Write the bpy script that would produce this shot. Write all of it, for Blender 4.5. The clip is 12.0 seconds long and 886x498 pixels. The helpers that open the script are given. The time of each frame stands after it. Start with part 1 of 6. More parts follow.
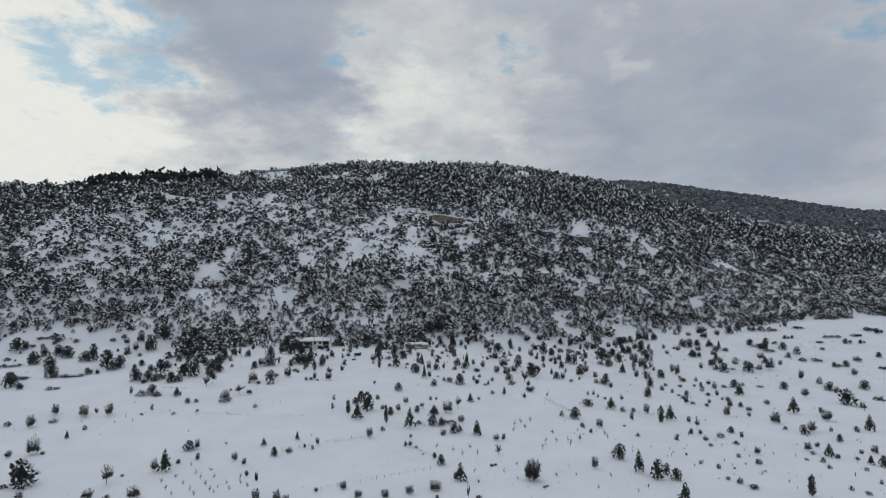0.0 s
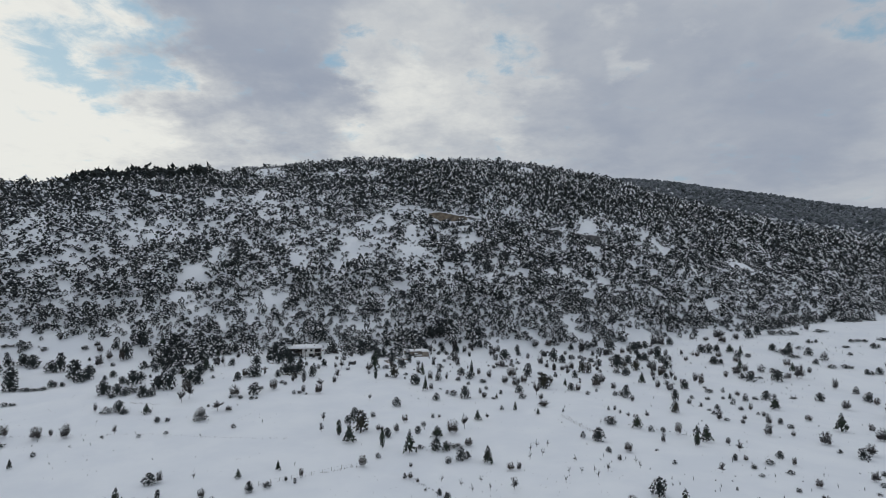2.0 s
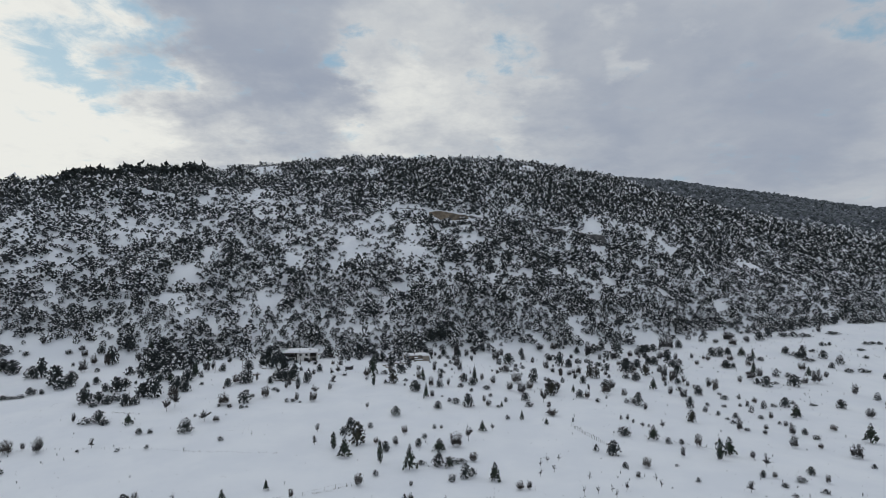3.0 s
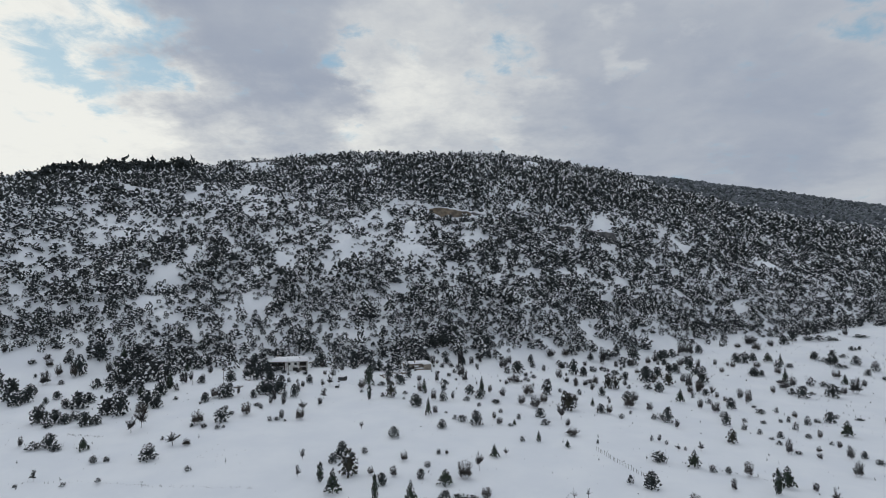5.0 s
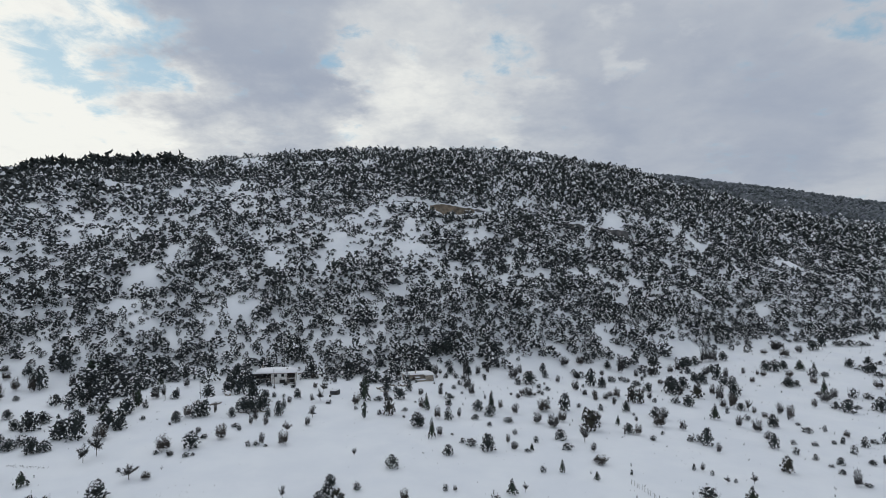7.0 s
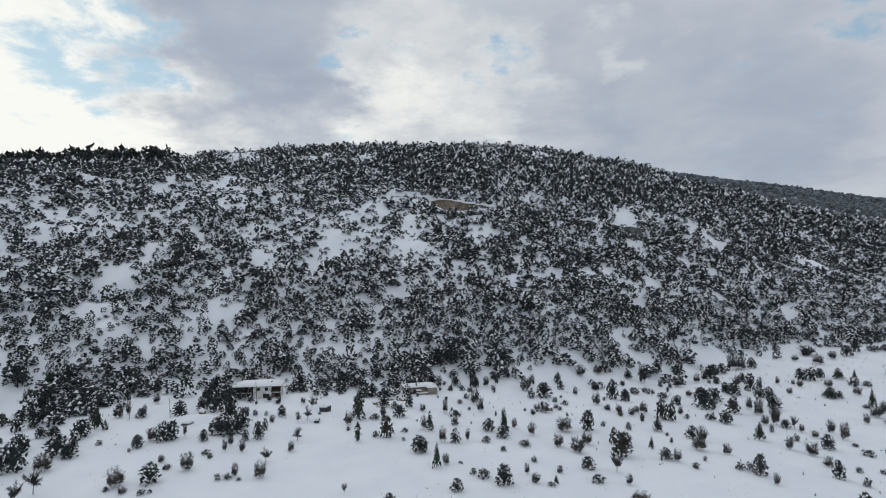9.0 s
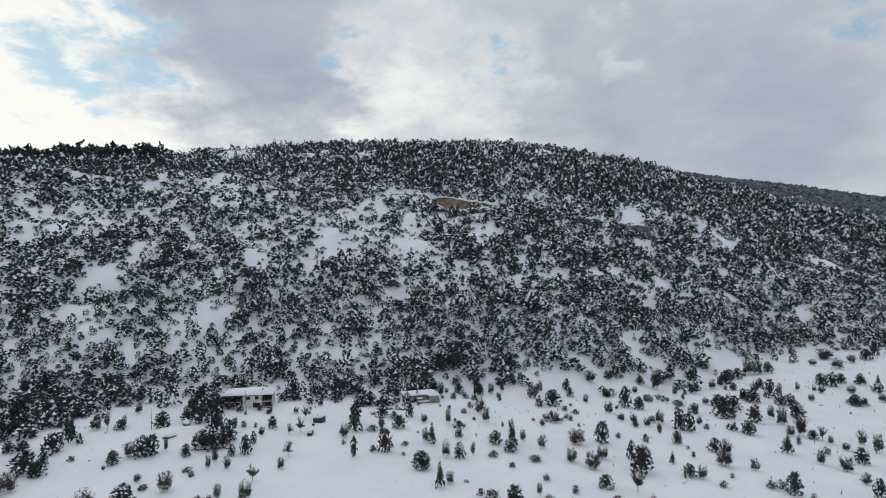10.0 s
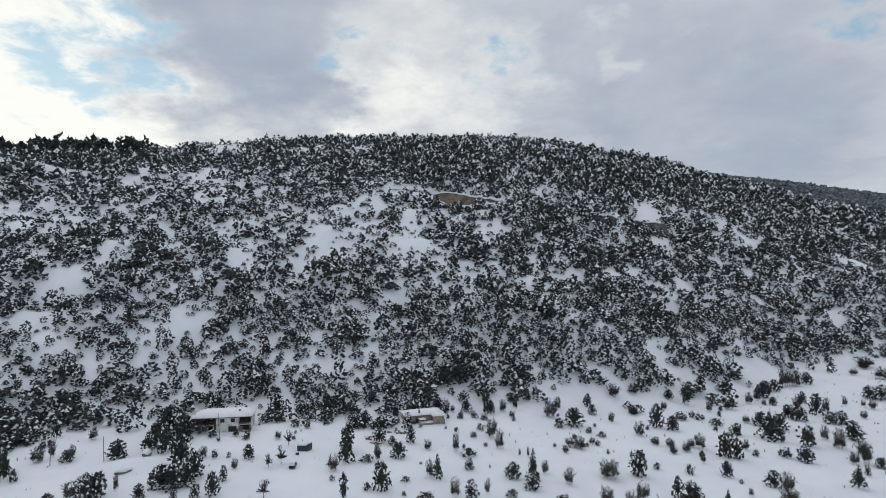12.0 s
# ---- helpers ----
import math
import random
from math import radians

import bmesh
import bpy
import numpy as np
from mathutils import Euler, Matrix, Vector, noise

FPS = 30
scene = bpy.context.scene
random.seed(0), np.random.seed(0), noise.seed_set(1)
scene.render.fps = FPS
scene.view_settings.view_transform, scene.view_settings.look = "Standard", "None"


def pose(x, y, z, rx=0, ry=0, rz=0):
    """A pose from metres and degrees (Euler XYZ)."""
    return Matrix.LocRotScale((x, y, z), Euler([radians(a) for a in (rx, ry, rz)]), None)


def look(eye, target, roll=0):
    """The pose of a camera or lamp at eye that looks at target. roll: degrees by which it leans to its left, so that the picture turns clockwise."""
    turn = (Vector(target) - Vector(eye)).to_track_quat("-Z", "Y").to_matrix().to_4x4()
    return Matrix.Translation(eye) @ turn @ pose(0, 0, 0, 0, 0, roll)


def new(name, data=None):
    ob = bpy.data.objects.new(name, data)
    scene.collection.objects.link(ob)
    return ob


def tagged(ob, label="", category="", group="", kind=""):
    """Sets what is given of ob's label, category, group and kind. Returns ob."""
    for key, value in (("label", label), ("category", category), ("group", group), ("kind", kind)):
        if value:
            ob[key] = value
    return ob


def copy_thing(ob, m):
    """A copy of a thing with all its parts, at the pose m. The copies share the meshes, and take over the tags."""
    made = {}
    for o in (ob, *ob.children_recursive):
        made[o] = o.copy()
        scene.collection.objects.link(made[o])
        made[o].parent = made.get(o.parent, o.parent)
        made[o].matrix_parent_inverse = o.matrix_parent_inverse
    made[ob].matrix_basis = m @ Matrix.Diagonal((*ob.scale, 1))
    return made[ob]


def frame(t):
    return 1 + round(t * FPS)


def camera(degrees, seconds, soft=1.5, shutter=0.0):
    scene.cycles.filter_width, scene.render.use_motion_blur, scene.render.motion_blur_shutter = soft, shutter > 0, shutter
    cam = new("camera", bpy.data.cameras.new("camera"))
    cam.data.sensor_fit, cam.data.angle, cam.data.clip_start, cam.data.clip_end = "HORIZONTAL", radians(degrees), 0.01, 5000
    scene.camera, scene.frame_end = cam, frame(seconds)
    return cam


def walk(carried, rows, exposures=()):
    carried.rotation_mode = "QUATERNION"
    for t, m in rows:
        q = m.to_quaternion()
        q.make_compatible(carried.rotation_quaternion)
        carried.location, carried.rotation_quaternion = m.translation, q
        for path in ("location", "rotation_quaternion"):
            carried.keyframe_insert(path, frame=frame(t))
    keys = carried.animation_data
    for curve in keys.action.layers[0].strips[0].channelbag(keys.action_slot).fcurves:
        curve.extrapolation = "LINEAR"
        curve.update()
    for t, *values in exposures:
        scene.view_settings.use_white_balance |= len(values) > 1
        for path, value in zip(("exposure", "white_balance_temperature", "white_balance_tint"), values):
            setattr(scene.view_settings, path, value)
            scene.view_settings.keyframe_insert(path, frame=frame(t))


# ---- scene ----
cam = camera(75.6, 12.0, 0.65)
METRES, EYE, TILT, LEAN, TURN = 190.0, 60.0, 1.85, 0.0, 0.0
ROWS = [
    (0.0, 0.0, 0.0, 0.0, -0.0, 0.0, 0.0),
    (0.5, -0.0027, 0.0417, -0.0011, -0.03, 0.0, 0.02),
    (1.0, -0.0055, 0.0835, -0.0023, -0.07, 0.01, 0.05),
    (1.5, -0.0085, 0.1251, -0.003, -0.11, 0.0, 0.07),
    (2.0, -0.0112, 0.1641, -0.0042, -0.14, 0.02, 0.1),
    (2.5, -0.0142, 0.2056, -0.0049, -0.18, 0.02, 0.11),
    (3.0, -0.0168, 0.247, -0.0058, -0.2, 0.02, 0.13),
    (5.0, -0.028, 0.4125, -0.0122, -0.32, 0.03, 0.25),
    (5.5, -0.0308, 0.4543, -0.0139, -0.34, 0.05, 0.28),
    (6.0, -0.0334, 0.4961, -0.0149, -0.36, 0.05, 0.29),
    (6.5, -0.0362, 0.5377, -0.0162, -0.37, 0.06, 0.33),
    (7.0, -0.0391, 0.5793, -0.0175, -0.4, 0.06, 0.34),
    (9.0, -0.0502, 0.7464, -0.0251, -0.49, 0.09, 0.45),
    (9.5, -0.053, 0.788, -0.0265, -0.51, 0.1, 0.46),
    (10.0, -0.0556, 0.8299, -0.0279, -0.52, 0.11, 0.48),
    (10.5, -0.0582, 0.8716, -0.0287, -0.54, 0.11, 0.5),
    (11.0, -0.061, 0.9134, -0.0299, -0.57, 0.12, 0.53),
    (11.5, -0.0639, 0.9553, -0.0312, -0.59, 0.14, 0.54),
    (12.0, -0.0669, 0.9972, -0.0323, -0.61, 0.16, 0.56),
]
walk(cam, [(t, pose(0, 0, EYE, TILT, LEAN, TURN) @ pose(METRES * x, METRES * y, METRES * z, 90 + pitch, roll, yaw)) for t, x, y, z, yaw, pitch, roll in ROWS],
     exposures=((0.0, 0.0), (5.5, 0.12), (12.0, 0.30)))

# ---- sky and light ----
SUN_AZIMUTH, SUN_HEIGHT = -36.0, 16.0     # degrees left of straight ahead (minus), degrees up


def way(azimuth, height):
    a, h = radians(azimuth), radians(height)
    return Vector((math.sin(a) * math.cos(h), math.cos(a) * math.cos(h), math.sin(h)))


class Nodes:
    """Short forms for building a node tree."""

    def __init__(self, tree):
        self.tree, self.nodes, self.links = tree, tree.nodes, tree.links

    def put(self, socket, value):
        if isinstance(value, bpy.types.NodeSocket):
            self.links.new(value, socket)
        elif value is not None:
            socket.default_value = value

    def add(self, kind, **settings):
        node = self.nodes.new(kind)
        for key, value in settings.items():
            setattr(node, key, value)
        return node

    def math(self, op, a, b=None, clamp=False):
        node = self.add("ShaderNodeMath", operation=op, use_clamp=clamp)
        self.put(node.inputs[0], a)
        self.put(node.inputs[1], b)
        return node.outputs[0]

    def vec(self, op, a, b=None, scale=None):
        node = self.add("ShaderNodeVectorMath", operation=op)
        self.put(node.inputs[0], a)
        self.put(node.inputs[1], b)
        if scale is not None:
            self.put(node.inputs["Scale"], scale)
        return node.outputs["Value"] if op in ("DOT_PRODUCT", "LENGTH") else node.outputs["Vector"]

    def mix(self, factor, a, b):
        node = self.add("ShaderNodeMix", data_type="RGBA")
        self.put(node.inputs[0], factor)
        self.put(node.inputs[6], a)
        self.put(node.inputs[7], b)
        return node.outputs[2]

    def span(self, value, low, high, to_low=0.0, to_high=1.0):
        node = self.add("ShaderNodeMapRange", interpolation_type="SMOOTHSTEP")
        for socket, v in zip(node.inputs, (value, low, high, to_low, to_high)):
            self.put(socket, v)
        return node.outputs[0]

    def noise(self, vector, scale, detail=4.0, rough=0.55, warp=0.0):
        node = self.add("ShaderNodeTexNoise")
        self.put(node.inputs["Vector"], vector)
        for key, v in (("Scale", scale), ("Detail", detail), ("Roughness", rough), ("Distortion", warp)):
            node.inputs[key].default_value = v
        return node.outputs["Fac"]


world = bpy.data.worlds.new("winter_sky")
scene.world = world
world.use_nodes = True
world.node_tree.nodes.clear()
sk = Nodes(world.node_tree)
direction = sk.vec("NORMALIZE", sk.add("ShaderNodeTexCoord").outputs["Generated"])
height = sk.add("ShaderNodeSeparateXYZ")
sk.put(height.inputs[0], direction)
up = sk.math("MAXIMUM", height.outputs["Z"], 0.0)
# the cloud layer lies flat overhead, so it is seen foreshortened towards the horizon
layer = sk.vec("SCALE", direction, scale=sk.math("DIVIDE", 1.0, sk.math("ADD", up, 0.30)))


# slow billows push the edges of every cloud about
billow = sk.add("ShaderNodeTexNoise")
sk.put(billow.inputs["Vector"], layer)
for key, v in (("Scale", 3.8), ("Detail", 6.0), ("Roughness", 0.58)):
    billow.inputs[key].default_value = v
drift = sk.vec("SCALE", sk.vec("SUBTRACT", billow.outputs["Color"], (0.5, 0.5, 0.5)), scale=0.34)
pushed = sk.vec("NORMALIZE", sk.vec("ADD", direction, drift))


def lobes(rows):
    """The sum of broad soft spots of sky: azimuth, height, width in degrees, amount."""
    total = None
    for azimuth, up_degrees, width, amount in rows:
        d = sk.vec("DOT_PRODUCT", pushed, tuple(way(azimuth, up_degrees)))
        spot = sk.math("MULTIPLY", sk.span(d, math.cos(radians(width)), 1.0), amount)
        total = spot if total is None else sk.math("ADD", total, spot)
    return total


blue = sk.add("ShaderNodeTexSky", sky_type="NISHITA", sun_disc=False, sun_elevation=radians(SUN_HEIGHT), sun_rotation=radians(SUN_AZIMUTH), air_density=1.0, dust_density=0.3)
blue_sky = sk.mix(0.65, sk.vec("MULTIPLY", blue.outputs[0], (0.045, 0.058, 0.066)), (0.32, 0.50, 0.64, 1))
puffs = sk.noise(layer, 2.8, 7.0, 0.56, 0.25)
fine = sk.noise(layer, 9.0, 6.0, 0.6, 0.3)
# gaps: beside the sun, a lane ahead, a far corner
gaps = lobes(((-32.0, 20.0, 8, 0.40), (-37.0, 16.8, 5, 0.30), (-30.0, 16.6, 4.5, 0.36), (-9.1, 21.3, 3.0, 0.50), (-7.5, 17.6, 2.2, 0.35), (5.5, 18.2, 3.0, 0.35), (40.0, 23.0, 6, 0.5), (5.0, 26.0, 4, 0.45)))
gap = sk.span(sk.math("ADD", gaps, sk.math("MULTIPLY", sk.math("SUBTRACT", fine, 0.5), 2.6)), 0.20, 0.95, 0.0, 0.9)
bright = lobes(((-34.7, 14.0, 11, 0.55), (-35.0, 9.0, 18, 0.42), (-22.0, 11.0, 10, 0.22), (-12.0, 11.0, 8, 0.18), (-38.0, 20.0, 9, 0.40), (-5.5, 16.0, 6, 0.26), (-3.0, 22.5, 9, 0.22), (4.5, 16.0, 7, 0.24), (-4.0, 11.5, 9, 0.22), (19.1, 19.9, 4, 0.20), (8.0, 9.0, 12, 0.12)))
dim = lobes(((-20.0, 19.0, 13, 0.21), (-14.0, 15.0, 8, 0.10), (13.0, 15.5, 8, 0.12), (25.4, 14.5, 14, 0.10), (32.0, 12.5, 9, 0.12)))
light = sk.math("SUBTRACT", bright, dim)
light = sk.math("ADD", light, sk.math("MULTIPLY", sk.math("SUBTRACT", puffs, 0.5), 0.55))
light = sk.math("ADD", light, sk.math("MULTIPLY", sk.math("SUBTRACT", fine, 0.5), sk.math("ADD", 0.16, sk.math("MULTIPLY", bright, 1.0))))
wisps = sk.noise(layer, 24.0, 5.0, 0.62, 0.6)
light = sk.math("ADD", light, sk.math("MULTIPLY", sk.math("SUBTRACT", wisps, 0.5), sk.math("ADD", 0.05, sk.math("MULTIPLY", bright, 0.55))))
shade = sk.span(light, -0.42, 0.95)
cloud = sk.mix(shade, (0.300, 0.342, 0.424, 1), (0.80, 0.805, 0.765, 1))
sky = sk.mix(gap, cloud, blue_sky)
back = sk.add("ShaderNodeBackground")
sk.put(back.inputs["Color"], sky)
back.inputs["Strength"].default_value = 1.0
sk.links.new(back.outputs[0], sk.add("ShaderNodeOutputWorld").inputs["Surface"])

sun_data = bpy.data.lights.new("sun", "SUN")
sun_data.energy, sun_data.angle, sun_data.color = 0.38, radians(60), (1.0, 0.99, 0.985)
sun = new("sun", sun_data)
sun.matrix_world = look(tuple(way(SUN_AZIMUTH, SUN_HEIGHT + 38) * 900), (0, 0, 0))

# ---- materials ----


def surface(name, dark, pale, scale, rough=0.85, bump=0.0, bump_scale=None, stain=None, stain_scale=1.0, per="", metal=0.0):
    """A procedural material: two tones mixed by noise, a slower stain, relief, and a tone of its own for each piece or island."""
    m = bpy.data.materials.new(name)
    m.use_nodes = True
    n = Nodes(m.node_tree)
    n.nodes.clear()
    place = n.add("ShaderNodeTexCoord").outputs["Object"]
    grain = n.noise(place, scale, 5.0, 0.6)
    colour = n.mix(n.span(grain, 0.32, 0.68), (*dark, 1), (*pale, 1))
    if stain:
        colour = n.mix(n.span(n.noise(place, stain_scale, 4.0, 0.6, 0.4), 0.46, 0.66), colour, (*stain, 1))
    if per:
        own = n.add("ShaderNodeObjectInfo").outputs["Random"] if per == "object" else n.add("ShaderNodeNewGeometry").outputs["Random Per Island"]
        hsv = n.add("ShaderNodeHueSaturation")
        n.put(hsv.inputs["Hue"], n.span(own, 0, 1, 0.47, 0.53))
        n.put(hsv.inputs["Value"], n.span(own, 0, 1, 0.6, 1.4))
        n.put(hsv.inputs["Color"], colour)
        colour = hsv.outputs[0]
    shader = n.add("ShaderNodeBsdfPrincipled")
    n.put(shader.inputs["Base Color"], colour)
    shader.inputs["Roughness"].default_value = rough
    shader.inputs["Metallic"].default_value = metal
    shader.inputs["Specular IOR Level"].default_value = 0.25
    if bump:
        relief = n.add("ShaderNodeBump")
        relief.inputs["Strength"].default_value = 1.0
        relief.inputs["Distance"].default_value = bump
        n.put(relief.inputs["Height"], n.noise(place, bump_scale or scale, 6.0, 0.62))
        n.put(shader.inputs["Normal"], relief.outputs[0])
    n.links.new(shader.outputs[0], n.add("ShaderNodeOutputMaterial").inputs["Surface"])
    return m


SNOW_GROUND = surface("field_snow", (0.81, 0.845, 0.885), (0.87, 0.90, 0.925), 0.05, 0.9, 0.16, 0.32)
SNOW = surface("lying_snow", (0.83, 0.85, 0.88), (0.90, 0.91, 0.925), 0.8, 0.9, 0.05, 2.0)
NEEDLES = surface("dark_needles", (0.018, 0.024, 0.025), (0.046, 0.056, 0.053), 1.6, 0.85, per="island")
PINE_NEEDLES = surface("pine_needles", (0.018, 0.027, 0.020), (0.046, 0.060, 0.040), 1.6, 0.85, per="island")
# pale bluish needles: the haze over the distant ridge is put into the colour
HAZED_NEEDLES = surface("haze_paled_needles", (0.10, 0.115, 0.125), (0.20, 0.22, 0.235), 0.9, 0.9, per="island")
RUSTY = surface("rusty_needles", (0.026, 0.026, 0.021), (0.056, 0.052, 0.041), 1.4, 0.9, per="island")
SCRUB = surface("scrub_foliage", (0.028, 0.034, 0.037), (0.068, 0.076, 0.078), 1.6, 0.85, per="island")
FOREST_NEEDLES = surface("forest_needles", (0.026, 0.032, 0.032), (0.062, 0.070, 0.066), 1.6, 0.85, per="island")
DUSTED = surface("snow_dusted_needles", (0.076, 0.088, 0.096), (0.19, 0.21, 0.225), 1.1, 0.9, per="island")
BARK = surface("bark", (0.035, 0.030, 0.026), (0.085, 0.075, 0.065), 3.0, 0.95, 0.01, 12.0)
TWIGS = surface("grey_twigs", (0.034, 0.035, 0.037), (0.080, 0.078, 0.078), 1.2, 0.95, per="island")
BROWN_TWIGS = surface("brown_twigs", (0.044, 0.040, 0.037), (0.092, 0.081, 0.073), 1.2, 0.95, per="island")

# ---- the lie of the land ----


def lattice(x, y, scale, seed):
    """Smooth value noise from -1 to 1 over the plan."""
    grid = np.random.RandomState(seed).uniform(-1, 1, (128, 128))
    u, v = np.asarray(x) / scale + 40.3, np.asarray(y) / scale + 17.7
    i, j = np.floor(u).astype(int), np.floor(v).astype(int)
    fu, fv = u - i, v - j
    fu, fv = fu * fu * (3 - 2 * fu), fv * fv * (3 - 2 * fv)
    i0, i1, j0, j1 = i % 128, (i + 1) % 128, j % 128, (j + 1) % 128
    return (grid[i0, j0] * (1 - fu) + grid[i1, j0] * fu) * (1 - fv) + (grid[i0, j1] * (1 - fu) + grid[i1, j1] * fu) * fv


def smooth(a, low, high):
    f = np.clip((np.asarray(a, float) - low) / (high - low), 0, 1)
    return f * f * (3 - 2 * f)


def line_through(nodes, column, spread=50.0):
    """A smooth curve over x through rounded nodes."""
    table = np.arange(-4000.0, 4001.0, 10.0)
    values = np.interp(table, [n[0] for n in nodes], [n[column] for n in nodes])
    kernel = np.exp(-0.5 * (np.arange(-15, 16) * 10 / spread) ** 2)
    values = np.convolve(np.pad(values, 15, mode="edge"), kernel / kernel.sum(), mode="valid")
    return lambda x: np.interp(x, table, values)


# x, y of the hill's foot; x, y, z of its crest; x, y, z of the ridge behind
FOOT = ((-900, 310), (-300, 335), (-200, 352), (-150, 374), (-100, 392), (-50, 402), (0, 412), (90, 432), (150, 478), (230, 512), (313, 548), (420, 592), (650, 660), (1200, 720))
CREST = ((-1200, 700, 148), (-531, 700, 156), (-428, 690, 155), (-340, 672, 165), (-295, 690, 164), (-262, 835, 194), (-155, 940, 227), (40, 880, 218),
         (119, 890, 211), (220, 900, 197), (320, 900, 169), (421, 880, 142), (513, 850, 115), (700, 820, 85), (1200, 800, 40))
RIDGE = ((0, 1700, 120), (400, 1650, 296), (503, 1600, 300), (656, 1560, 272), (810, 1500, 238), (981, 1450, 202), (1128, 1450, 189), (1700, 1400, 140), (2600, 1400, 60))
foot_y = line_through(FOOT, 1, 22)
crest_y, crest_z = line_through(CREST, 1, 25), line_through(CREST, 2, 22)
ridge_y, ridge_z = line_through(RIDGE, 1), line_through(RIDGE, 2)


def field(x, y):
    u, v = np.clip(x, -260, 340) / 100, (np.clip(y, 60, 560) - 300) / 100
    return -3.1 - 2.9 * u + 3.4 * v - 0.86 * u * u - 2.76 * u * v + 1.2 * v * v + 7.4 * np.maximum(u - 1, 0) * np.maximum(v - 0.5, 0)


def rise(x, y):
    """0 at the hill's foot, 1 at its crest."""
    f = foot_y(x)
    return (y - f) / (crest_y(x) - f)


# snowed-over field banks: both ends, height
BANKS = ((-178, 250.5, -107, 250.4, 0.7), (-57, 205.3, -28.8, 219.8, 0.6), (-13.7, 212, 1.1, 192, 0.6), (-143, 291.5, -129, 289.7, 0.6), (76, 272.4, 100, 255, 0.7), (-107, 250.4, -60, 246, 0.35))


def banks(x, y):
    total = 0.0
    for x0, y0, x1, y1, h in BANKS:
        dx, dy = x1 - x0, y1 - y0
        along = np.clip(((x - x0) * dx + (y - y0) * dy) / (dx * dx + dy * dy), 0, 1)
        away = np.hypot(x - x0 - along * dx, y - y0 - along * dy)
        total = total + h * np.exp(-(away / 1.6) ** 2)
    return total


# rocky spurs and hollows of the slope: x, y, half width, half depth, height
SPURS = ((5, 602, 22, 14, -9), (-103.5, 358.5, 6.5, 4.5, 1.9), (-98, 361, 5, 4, 1.0), (-183, 486, 10, 14, 7), (-150, 452, 15, 12, -5), (-84, 528, 14, 24, 3), (-59, 590, 12, 18, 3), (-223, 770, 26, 30, 6), (109, 830, 26, 40, 4))


def ground(x, y):
    x, y = np.asarray(x, float), np.asarray(y, float)
    s = rise(x, y)
    z0 = field(x, np.minimum(y, foot_y(x)))
    up_hill = np.clip(s, 0, 1)
    soft = np.where(up_hill < 0.06, up_hill * up_hill / 0.12, up_hill - 0.03) / 0.97
    z = z0 + (crest_z(x) - z0) * (1.5 * soft - 0.5 * soft * soft)
    past = np.maximum(y - crest_y(x), 0)
    z = z + np.where(past < 120, 0.25 * past - 0.0025 * past ** 2, 30 - 36 - 0.35 * (past - 120)) * (past > 0) * 0.8
    far = ridge_z(x) - 0.30 * np.sqrt((y - ridge_y(x)) ** 2 + 60 ** 2) + 18 - 500 * (1 - smooth(y, crest_y(x) + 20, crest_y(x) + 260))
    z = np.maximum(z, np.maximum(far, -12 - 400 * (y < 1000)))
    rough = smooth(s, 0.02, 0.16) * (1 - smooth(s, 0.8, 1.0) * 0.5)
    z = z + rough * (6.0 * lattice(x, y, 85, 3) + 3.4 * lattice(x, y, 34, 4) + 3.0 * lattice(x, y, 14, 5) + 1.5 * lattice(x, y, 7, 8))
    for cx, cy, w, d, h in SPURS:
        z = z + h * np.exp(-((x - cx) / w) ** 2 - ((y - cy) / d) ** 2)
    z = z + (1 - rough) * (0.5 * lattice(x, y, 38, 6) + 0.16 * lattice(x, y, 11, 7)) + banks(x, y)
    return z


def ground_z(x, y):
    return float(ground(x, y))


def mesh_of(name, verts, tris, slots=None, materials=(), smooth_faces=False):
    """A triangle mesh from arrays."""
    me = bpy.data.meshes.new(name)
    verts, tris = np.asarray(verts, np.float32), np.asarray(tris, np.int32)
    me.vertices.add(len(verts))
    me.vertices.foreach_set("co", verts.ravel())
    me.loops.add(tris.size)
    me.loops.foreach_set("vertex_index", tris.ravel())
    me.polygons.add(len(tris))
    me.polygons.foreach_set("loop_start", np.arange(0, tris.size, 3, dtype=np.int32))
    for m in materials:
        me.materials.append(m)
    if slots is not None:
        me.polygons.foreach_set("material_index", np.asarray(slots, np.int32))
    me.polygons.foreach_set("use_smooth", np.full(len(tris), smooth_faces))
    me.update(calc_edges=True)
    return me


def steps(*spans):
    """Grid lines: spans of (start, end, spacing)."""
    return np.concatenate([np.arange(a, b, d) for a, b, d in spans])


gx = steps((-4000, -1200, 200), (-1200, -500, 20), (-500, -260, 5), (-260, 300, 4), (300, 600, 6), (600, 1800, 25), (1800, 4001, 200))
gy = steps((-3000, 0, 250), (0, 100, 20), (100, 300, 3), (300, 480, 3), (480, 760, 4), (760, 960, 6), (960, 1800, 25), (1800, 4601, 200))
GX, GY = np.meshgrid(gx, gy)
index = np.arange(GX.size).reshape(GX.shape)
a, b, c, d = index[:-1, :-1].ravel(), index[:-1, 1:].ravel(), index[1:, 1:].ravel(), index[1:, :-1].ravel()
sheet = mesh_of("ground", np.stack([GX.ravel(), GY.ravel(), ground(GX, GY).ravel()], 1), np.concatenate([np.stack([a, b, c], 1), np.stack([a, c, d], 1)]), None, (SNOW_GROUND,), True)
tagged(new("ground", sheet), "deep smooth untrodden snow over field and hillside", "snow", kind="structure")

